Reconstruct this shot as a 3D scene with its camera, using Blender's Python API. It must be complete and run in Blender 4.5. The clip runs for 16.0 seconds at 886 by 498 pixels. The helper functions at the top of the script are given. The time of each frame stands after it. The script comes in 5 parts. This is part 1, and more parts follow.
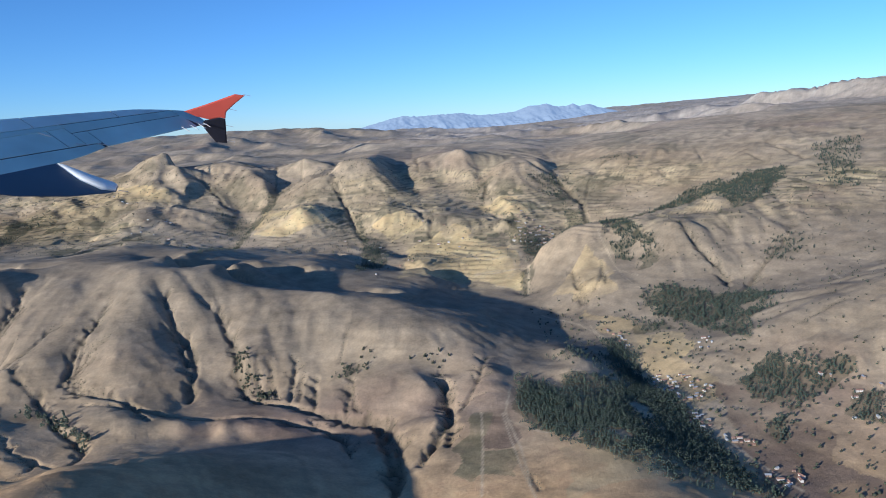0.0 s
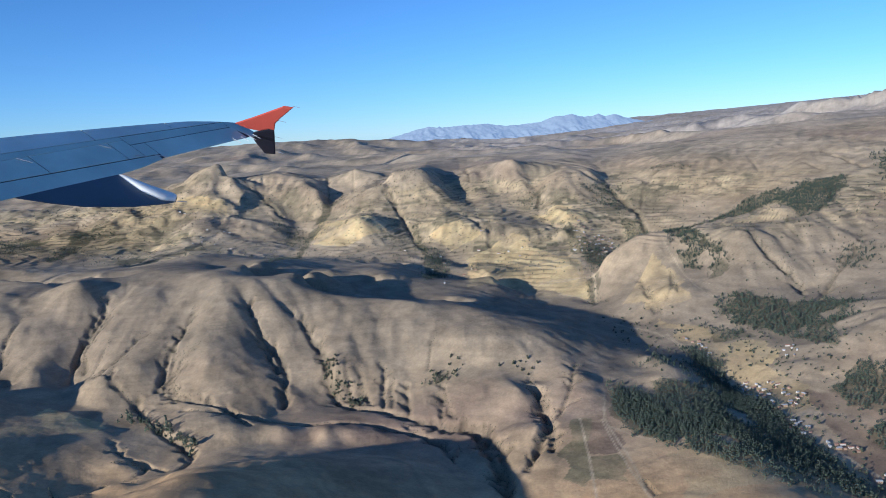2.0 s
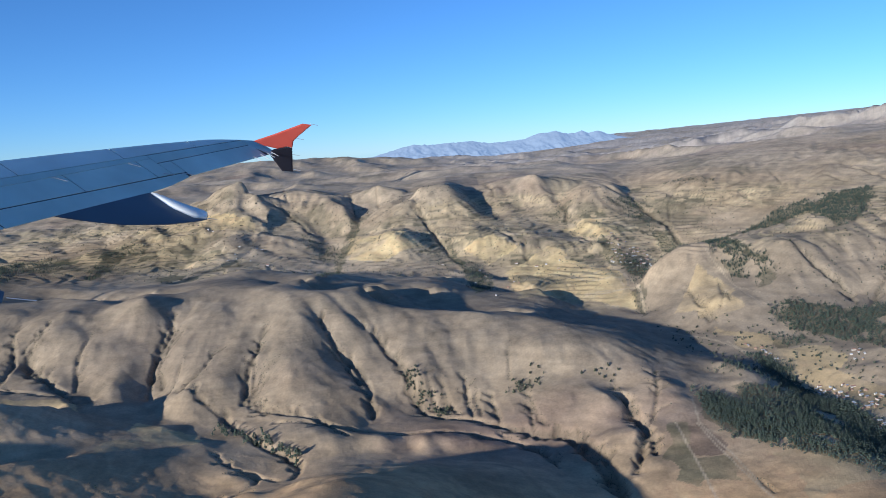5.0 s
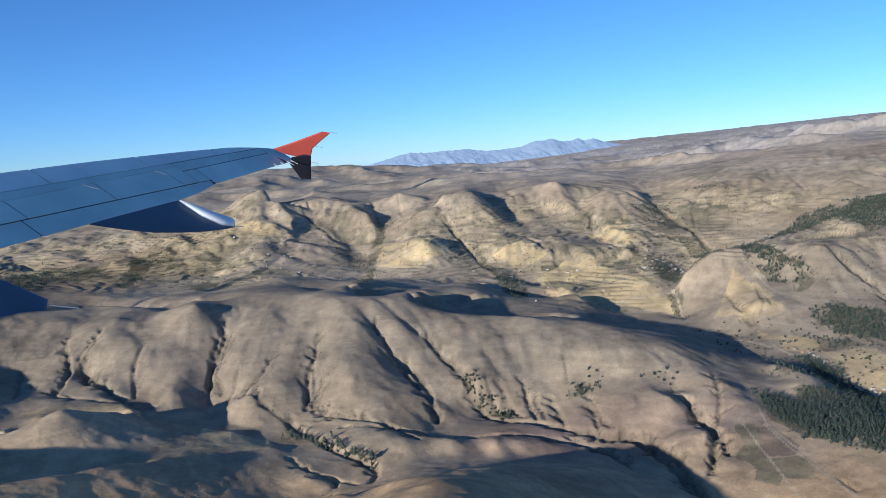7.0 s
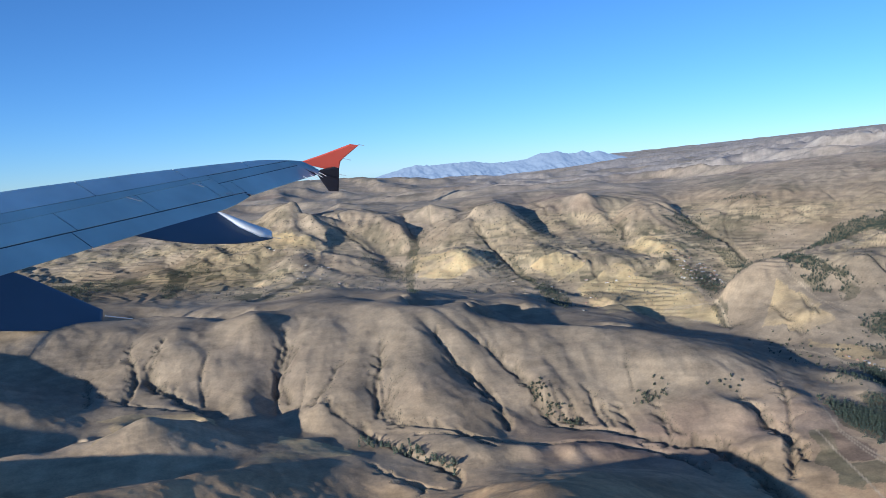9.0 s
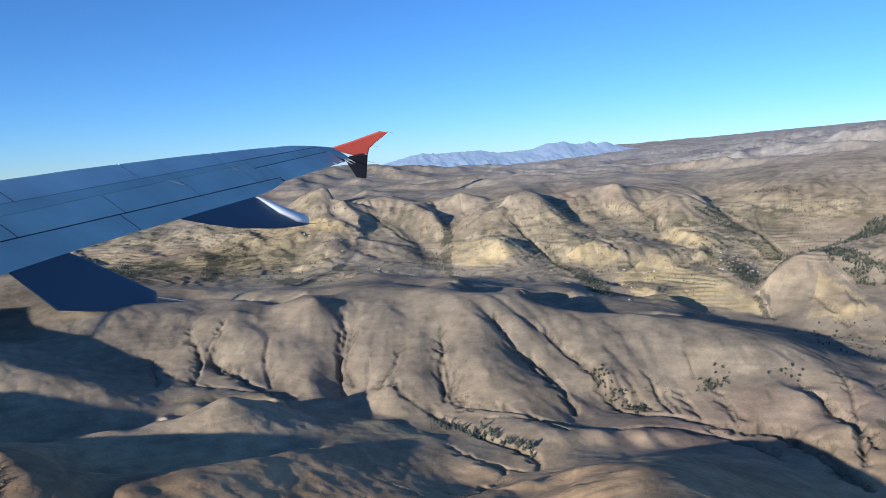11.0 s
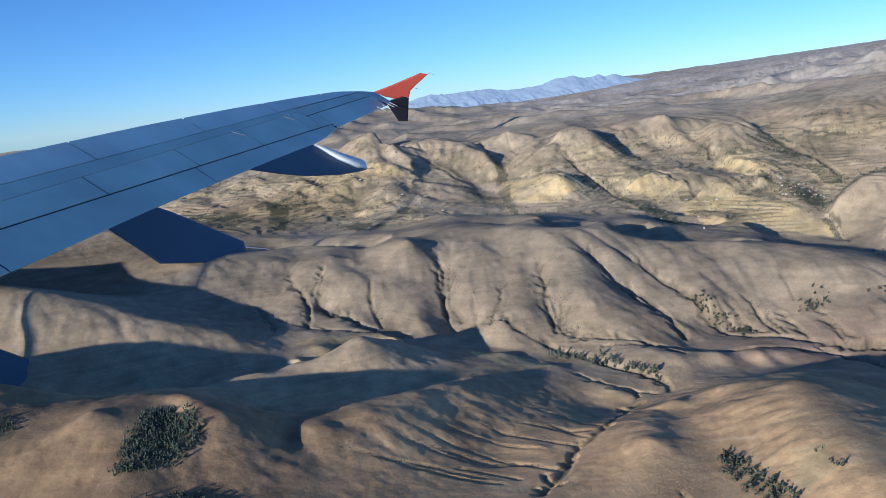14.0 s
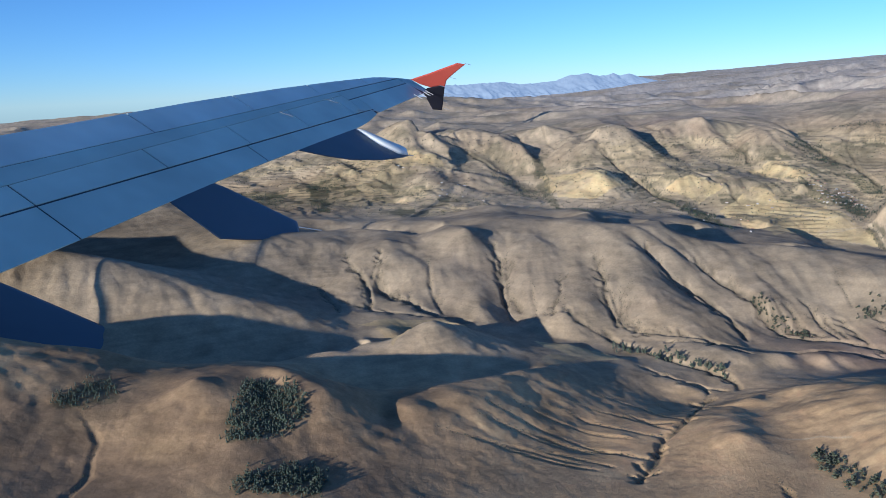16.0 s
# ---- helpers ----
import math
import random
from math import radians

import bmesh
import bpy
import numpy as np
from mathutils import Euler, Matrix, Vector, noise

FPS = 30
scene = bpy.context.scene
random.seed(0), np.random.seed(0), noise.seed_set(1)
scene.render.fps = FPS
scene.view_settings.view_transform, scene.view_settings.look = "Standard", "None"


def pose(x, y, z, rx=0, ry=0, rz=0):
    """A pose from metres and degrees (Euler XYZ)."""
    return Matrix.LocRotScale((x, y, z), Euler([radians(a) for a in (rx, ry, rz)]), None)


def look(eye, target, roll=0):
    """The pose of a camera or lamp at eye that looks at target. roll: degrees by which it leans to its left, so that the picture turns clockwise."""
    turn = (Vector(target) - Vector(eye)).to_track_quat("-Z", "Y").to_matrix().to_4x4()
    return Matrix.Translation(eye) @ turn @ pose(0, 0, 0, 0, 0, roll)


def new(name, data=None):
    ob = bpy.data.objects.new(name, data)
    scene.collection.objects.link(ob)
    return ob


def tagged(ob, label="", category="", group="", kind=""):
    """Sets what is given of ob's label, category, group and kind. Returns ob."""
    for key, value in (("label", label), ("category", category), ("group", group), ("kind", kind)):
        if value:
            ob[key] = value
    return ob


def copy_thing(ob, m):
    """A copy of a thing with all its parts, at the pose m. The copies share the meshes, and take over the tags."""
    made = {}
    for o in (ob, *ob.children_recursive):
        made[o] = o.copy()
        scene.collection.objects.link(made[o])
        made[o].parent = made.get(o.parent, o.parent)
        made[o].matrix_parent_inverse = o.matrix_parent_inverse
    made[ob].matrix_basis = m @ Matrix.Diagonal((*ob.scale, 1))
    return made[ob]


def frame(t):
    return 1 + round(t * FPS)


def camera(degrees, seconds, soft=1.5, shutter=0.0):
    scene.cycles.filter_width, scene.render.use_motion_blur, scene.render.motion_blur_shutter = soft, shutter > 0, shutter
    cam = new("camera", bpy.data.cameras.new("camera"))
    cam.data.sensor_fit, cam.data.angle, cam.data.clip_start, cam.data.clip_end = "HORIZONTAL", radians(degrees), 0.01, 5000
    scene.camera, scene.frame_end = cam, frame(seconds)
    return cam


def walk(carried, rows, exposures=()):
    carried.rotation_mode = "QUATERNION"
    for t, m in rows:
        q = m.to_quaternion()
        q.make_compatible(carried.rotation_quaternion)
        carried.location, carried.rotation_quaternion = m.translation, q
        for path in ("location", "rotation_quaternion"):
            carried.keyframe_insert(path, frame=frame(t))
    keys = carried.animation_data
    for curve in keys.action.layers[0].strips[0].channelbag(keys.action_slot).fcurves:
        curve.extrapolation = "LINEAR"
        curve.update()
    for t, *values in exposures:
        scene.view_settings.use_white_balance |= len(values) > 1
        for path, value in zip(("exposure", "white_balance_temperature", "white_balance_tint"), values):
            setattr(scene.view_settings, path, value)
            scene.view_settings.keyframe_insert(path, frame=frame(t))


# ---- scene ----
cam = camera(56.7, 16.0, 0.9)
METRES, EYE, TILT, LEAN, TURN = 240.0, 130.0, -9.0, 3.0, 0.0
ROWS = [
    (0.0, 0.0, 0.0, 0.0, 0.0, 0.0, -0.0),
    (0.5, -0.0279, -0.0042, 0.0004, 0.19, 0.1, -0.91),
    (1.0, -0.0577, -0.0096, -0.0019, 0.47, 0.37, -0.39),
    (1.5, -0.0875, -0.0154, -0.0027, 0.96, 0.54, -0.56),
    (2.0, -0.1167, -0.0201, -0.0038, 1.3, 0.74, 0.04),
    (2.5, -0.147, -0.025, -0.005, 1.32, 0.88, -0.19),
    (3.0, -0.177, -0.0292, -0.0058, 1.15, 0.98, -0.44),
    (3.5, -0.2068, -0.0337, -0.0079, 0.97, 0.99, -0.58),
    (4.0, -0.2361, -0.0394, -0.011, 0.54, 1.29, 0.02),
    (6.5, -0.3897, -0.0608, -0.0159, -1.03, 2.41, 0.81),
    (7.0, -0.4197, -0.065, -0.017, -1.11, 2.51, 0.97),
    (7.5, -0.4505, -0.07, -0.0204, -0.98, 2.95, 0.47),
    (8.0, -0.4812, -0.0749, -0.0213, -1.06, 3.13, 1.02),
    (8.5, -0.5123, -0.0788, -0.0217, -1.22, 3.3, 1.33),
    (9.0, -0.5431, -0.0862, -0.0204, -1.21, 3.37, 1.09),
    (11.5, -0.7013, -0.1097, -0.0241, -1.48, 1.82, 0.14),
    (12.0, -0.7329, -0.1163, -0.0237, -1.56, 0.5, 0.36),
    (12.5, -0.765, -0.122, -0.0239, -1.39, -0.88, 0.62),
    (13.0, -0.7969, -0.1295, -0.0235, -1.37, -1.49, 0.87),
    (13.5, -0.8287, -0.1346, -0.0247, -1.31, -1.57, 1.58),
    (14.0, -0.859, -0.1364, -0.026, -1.21, -1.47, 2.85),
    (14.5, -0.893, -0.1433, -0.025, -1.24, -1.72, 1.58),
    (15.0, -0.9244, -0.1452, -0.0264, -1.18, -2.12, 0.88),
    (15.5, -0.9554, -0.1504, -0.0262, -1.17, -2.16, 0.74),
    (16.0, -0.9865, -0.1524, -0.0278, -1.24, -2.11, -0.1),
]
walk(cam, [(t, pose(0, 0, EYE, TILT, LEAN, TURN) @ pose(METRES * x, METRES * y, METRES * z, 90 + pitch, roll, yaw)) for t, x, y, z, yaw, pitch, roll in ROWS], [(0.0, 0.42, 5250, 10), (16.0, 0.42, 5250, 10)])


# ---------------------------------------------------------------- sky and sun
SUN_AZIMUTH, SUN_HEIGHT = 225.0, 12.2        # degrees from +y clockwise, and above the horizon
world = bpy.data.worlds.new("sky")
world.use_nodes = True
scene.world = world
sky = world.node_tree.nodes.new("ShaderNodeTexSky")
sky.sky_type, sky.sun_disc = "NISHITA", False
sky.sun_elevation, sky.sun_rotation = radians(SUN_HEIGHT), radians(SUN_AZIMUTH)
sky.altitude, sky.air_density, sky.dust_density, sky.ozone_density = 3200, 1.0, 0.05, 4.5
backing = world.node_tree.nodes["Background"]
world.node_tree.links.new(sky.outputs[0], backing.inputs[0])
backing.inputs[1].default_value = 0.105
TO_SUN = Vector((math.sin(radians(SUN_AZIMUTH)) * math.cos(radians(SUN_HEIGHT)), math.cos(radians(SUN_AZIMUTH)) * math.cos(radians(SUN_HEIGHT)), math.sin(radians(SUN_HEIGHT))))
sun = new("sun", bpy.data.lights.new("sun", "SUN"))
sun.data.energy, sun.data.angle, sun.data.color = 4.3, radians(0.8), (1.0, 0.88, 0.70)
sun.matrix_world = look(TO_SUN * 400, (0, 0, 0))

# Gullies that the rain has cut: plan lines, depth and width.
GULLIES = {
    "gully 1": ([(-283.1, 390.4), (-279.7, 373.6), (-272.0, 361.8), (-267.9, 344.6), (-267.9, 335.6)], 1.3, 2.0),
    "gully 2": ([(-263.4, 382.1), (-267.6, 361.2), (-254.9, 346.4), (-243.4, 332.4), (-237.2, 331.4)], 1.4, 2.0),
    "gully 3": ([(-239.6, 372.4), (-238.2, 348.0), (-233.6, 333.9)], 1.1, 1.6),
    "gully 4": ([(-205.2, 385.9), (-202.6, 375.9), (-203.1, 359.7), (-204.2, 347.2), (-202.9, 341.6)], 1.6, 2.2),
    "gully 5": ([(-199.3, 377.3), (-200.6, 357.0), (-200.8, 348.2), (-196.2, 336.2)], 1.3, 1.8),
    "gully 6": ([(-175.4, 352.9), (-178.0, 334.9), (-182.4, 327.7), (-183.9, 319.1)], 1.1, 1.6),
    "gully 7": ([(-189.8, 349.4), (-189.9, 338.4), (-190.7, 324.7)], 1.0, 1.4),
    "gully 8": ([(-156.1, 367.3), (-155.7, 344.6), (-157.9, 329.6), (-156.2, 312.4)], 1.5, 2.0),
    "gully 9": ([(-150.3, 333.2), (-152.8, 319.9), (-146.8, 308.9), (-141.0, 304.6)], 1.1, 1.6),
    "gully 10": ([(-132.7, 366.7), (-123.1, 352.0), (-114.0, 339.7), (-105.6, 324.5), (-103.3, 301.9)], 2.2, 3.2),
    "gully 11": ([(-123.3, 347.8), (-112.3, 330.3), (-105.4, 316.0)], 1.6, 2.2),
    "gully 12": ([(-113.9, 365.3), (-104.2, 357.9), (-98.1, 346.3), (-93.0, 336.8), (-87.2, 317.5), (-77.9, 302.4), (-63.3, 296.2)], 2.0, 3.0),
    "gully 13": ([(-77.9, 302.4), (-63.3, 296.2), (-45.5, 286.7), (-27.7, 281.1), (-21.3, 264.4), (-18.4, 238.3)], 2.2, 3.2),
    "gully 14": ([(-142.0, 296.2), (-126.6, 289.4), (-113.6, 288.5), (-92.3, 283.7), (-66.0, 284.5), (-45.4, 279.9), (-38.1, 269.6)], 1.6, 2.4),
    "gully 15": ([(-75.6, 327.0), (-73.3, 314.3), (-68.6, 302.8)], 1.4, 1.8),
    "gully 16": ([(-65.4, 327.9), (-65.3, 317.6), (-63.5, 299.7)], 1.4, 1.8),
    "gully 17": ([(-55.0, 315.2), (-55.2, 305.4), (-53.4, 294.8)], 1.4, 2.0),
    "gully 18": ([(-39.9, 309.3), (-39.5, 299.4), (-37.0, 289.5)], 1.4, 2.0),
    "gully 19": ([(-81.8, 327.4), (-78.3, 313.4), (-72.8, 305.3)], 1.2, 1.6),
    "gully 20": ([(-43.7, 344.3), (-45.9, 333.8), (-46.8, 321.4)], 0.8, 1.4),
    "gully 21": ([(-61.1, 320.0), (-61.7, 310.4), (-60.3, 298.9)], 1.0, 1.5),
    "gully 22": ([(-4.9, 305.3), (-4.9, 288.7), (-1.9, 270.7), (-3.6, 253.4)], 1.8, 2.6),
    "gully 23": ([(12.1, 314.5), (8.7, 296.4), (0.1, 273.9)], 1.2, 1.8),
    "gully 24": ([(-51.2, 282.3), (-42.0, 277.0), (-35.9, 257.7)], 1.2, 1.8),
    "gully 25": ([(-265.9, 352.9), (-245.6, 337.4), (-231.4, 323.0)], 1.4, 2.0),
    "gully 26": ([(-205.3, 382.1), (-205.2, 357.1), (-202.0, 333.2)], 1.3, 2.0),
    "gully 27": ([(-155.8, 355.1), (-155.6, 336.7), (-153.9, 318.7), (-145.2, 302.0)], 1.1, 1.6),
    "gully 28": ([(-6.4, 307.4), (-3.1, 289.7), (-3.7, 265.8), (-12.4, 245.6)], 1.8, 2.6),
    "gully 29": ([(20.4, 228.2), (21.9, 217.9)], 1.0, 1.4),
    "gully 30": ([(-35.6, 288.0), (-28.7, 278.2), (-23.3, 254.0), (-19.8, 228.9)], 2.4, 3.4),
    "gully 31": ([(-41.7, 309.8), (-40.4, 299.5), (-41.2, 286.9)], 1.3, 1.8),
    "gully 32": ([(-8.5, 306.4), (-4.3, 288.4), (-2.5, 271.1), (-8.4, 259.9)], 1.3, 2.0),
    "gully 33": ([(-282.1, 339.7), (-260.1, 327.9), (-239.4, 324.7), (-221.6, 320.8)], 1.2, 1.8),
    "gully 34": ([(-278.1, 374.8), (-269.0, 352.3), (-266.4, 339.3)], 1.0, 1.5),
    "gully 35": ([(-262.7, 372.8), (-265.3, 357.2), (-255.8, 341.0), (-237.1, 332.1)], 1.3, 1.8),
    "gully 36": ([(-183.3, 321.8), (-163.3, 304.4), (-153.5, 292.2), (-141.2, 275.0), (-125.2, 261.2), (-125.7, 249.3)], 1.6, 2.2),
    "gully 37": ([(-158.0, 269.8), (-148.0, 256.2), (-131.0, 248.9)], 1.2, 1.8),
    "gully 38": ([(-137.1, 249.5), (-157.5, 208.5), (-170.9, 192.5), (-175.9, 179.8), (-184.5, 166.3)], 1.8, 2.4),
    "gully 39": ([(-222.7, 202.8), (-207.9, 196.1), (-190.6, 189.0), (-177.2, 181.3)], 0.7, 1.2),
    "gully 40": ([(-216.3, 193.2), (-200.3, 189.6), (-182.9, 185.8)], 0.7, 1.2),
    "gully 41": ([(-229.1, 182.4), (-213.6, 181.8), (-198.2, 178.6)], 0.7, 1.2),
    "gully 42": ([(-212.3, 207.2), (-195.7, 201.2), (-179.6, 195.3)], 0.7, 1.2),
    "gully 43": ([(-210.3, 183.7), (-197.8, 182.0), (-189.0, 176.8)], 0.7, 1.2),
    "gully 44": ([(-175.8, 217.0), (-170.4, 207.6), (-163.5, 206.4)], 0.9, 1.4),
    "gully 45": ([(-161.3, 233.7), (-157.0, 226.7), (-151.6, 225.2)], 0.9, 1.4),
    "gully 46": ([(-156.9, 325.8), (-155.6, 319.5), (-152.5, 309.4), (-139.4, 301.6), (-120.5, 291.5), (-110.4, 279.5)], 1.3, 2.0),
    "gully 47": ([(-151.6, 155.9), (-151.7, 145.5), (-153.6, 138.2)], 1.0, 1.4),
    "gully 48": ([(127.0, 462.0), (132.4, 434.9), (139.4, 412.5), (137.4, 399.4)], 1.6, 3),
    "gully 49": ([(84.0, 449.5), (81.7, 432.0), (79.3, 415.0)], 1.0, 2.0),
    "gully 50": ([(64.8, 444.7), (68.2, 417.9), (68.0, 402.8)], 1.0, 2.0),
    "gully 51": ([(84.2, 683.4), (91.3, 643.3), (98.5, 600.0), (95.2, 562.4)], 2.0, 3.4),
    "gully 52": ([(30.1, 685.2), (32.3, 657.3), (28.8, 641.4)], 1.6, 3),
    "gully 53": ([(154.2, 701.5), (128.7, 672.5), (111.2, 642.4), (101.3, 603.6)], 1.0, 2.4),
    "gully 54": ([(201.4, 669.6), (194.3, 620.9)], 1.0, 2.4),
    "gully 55": ([(161.0, 631.1), (164.4, 598.8)], 1.0, 2.4),
    "gully 56": ([(223.6, 631.3), (229.4, 592.5)], 1.0, 2.4),
    "gully 57": ([(249.2, 641.6), (251.4, 596.7), (252.8, 573.0)], 1.2, 2.4),
    "gully 58": ([(136.5, 318.8), (151.1, 325.7), (161.5, 330.1)], 1.0, 2.2),
    "gully 59": ([(190.0, 449.3), (174.8, 428.3), (154.7, 407.9), (137.4, 384.9)], 1.4, 2.4),
    "gully 60": ([(-231.9, 721.4), (-210.4, 708.4), (-188.0, 675.8), (-177.8, 660.3)], 1.6, 2.8),
    "gully 61": ([(-27.4, 769.9), (-23.0, 703.4)], 1.4, 2.6),
    "gully 62": ([(-130.8, 764.1), (-123.1, 695.2)], 1.0, 2.2),
    "gully 63": ([(-105.3, 681.0), (-88.3, 652.9), (-76.8, 627.8), (-67.1, 590.7)], 1.2, 2.2),
    "gully 64": ([(-201.5, 212.4), (-184.8, 205.7), (-169.3, 195.9)], 0.6, 1.1),
    "gully 65": ([(-226.0, 194.7), (-208.4, 189.4), (-192.5, 186.3)], 0.6, 1.1),
    "gully 66": ([(-238.6, 183.7), (-219.8, 180.8), (-203.0, 177.3)], 0.6, 1.1),
    "gully 67": ([(-193.8, 218.8), (-176.5, 213.4), (-164.8, 200.5)], 0.6, 1.1),
    "gully 68": ([(-184.7, 232.2), (-168.8, 225.0), (-159.2, 208.9)], 0.6, 1.1),
    "gully 69": ([(-219.8, 180.8), (-206.1, 177.8), (-194.0, 174.7)], 0.6, 1.1),
    "gully 70": ([(-295.5, 361.4), (-288.4, 346.2), (-280.9, 323.8)], 1.2, 2.0),
    "gully 71": ([(-336.6, 179.5), (-329.2, 169.2), (-326.6, 156.2), (-327.6, 145.3)], 1.0, 2.0),
    "gully 72": ([(-93.0, 682.0), (-89.6, 664.1), (-80.4, 638.1), (-67.1, 590.7), (-58.0, 561.1)], 1.4, 3.2),
    "gully 73": ([(-34.3, 624.3), (-21.4, 597.3), (-12.6, 576.4), (-11.4, 551.4)], 1.2, 3.0),
    "gully 74": ([(-198.9, 862.1), (-169.4, 818.7), (-152.5, 748.6), (-143.3, 682.2)], 1.2, 3.0),
    "gully 75": ([(68.1, 457.9), (66.6, 429.9), (65.7, 406.0)], 1.2, 2.5),
    "gully 76": ([(83.5, 446.4), (78.8, 421.4), (73.0, 412.0)], 1.0, 2.0),
    "gully 77": ([(127.8, 469.9), (130.0, 446.3), (136.0, 427.8), (137.2, 406.5)], 1.2, 2.6),
    "gully 78": ([(154.3, 480.9), (154.5, 462.9), (156.6, 443.0)], 1.0, 2.6),
}

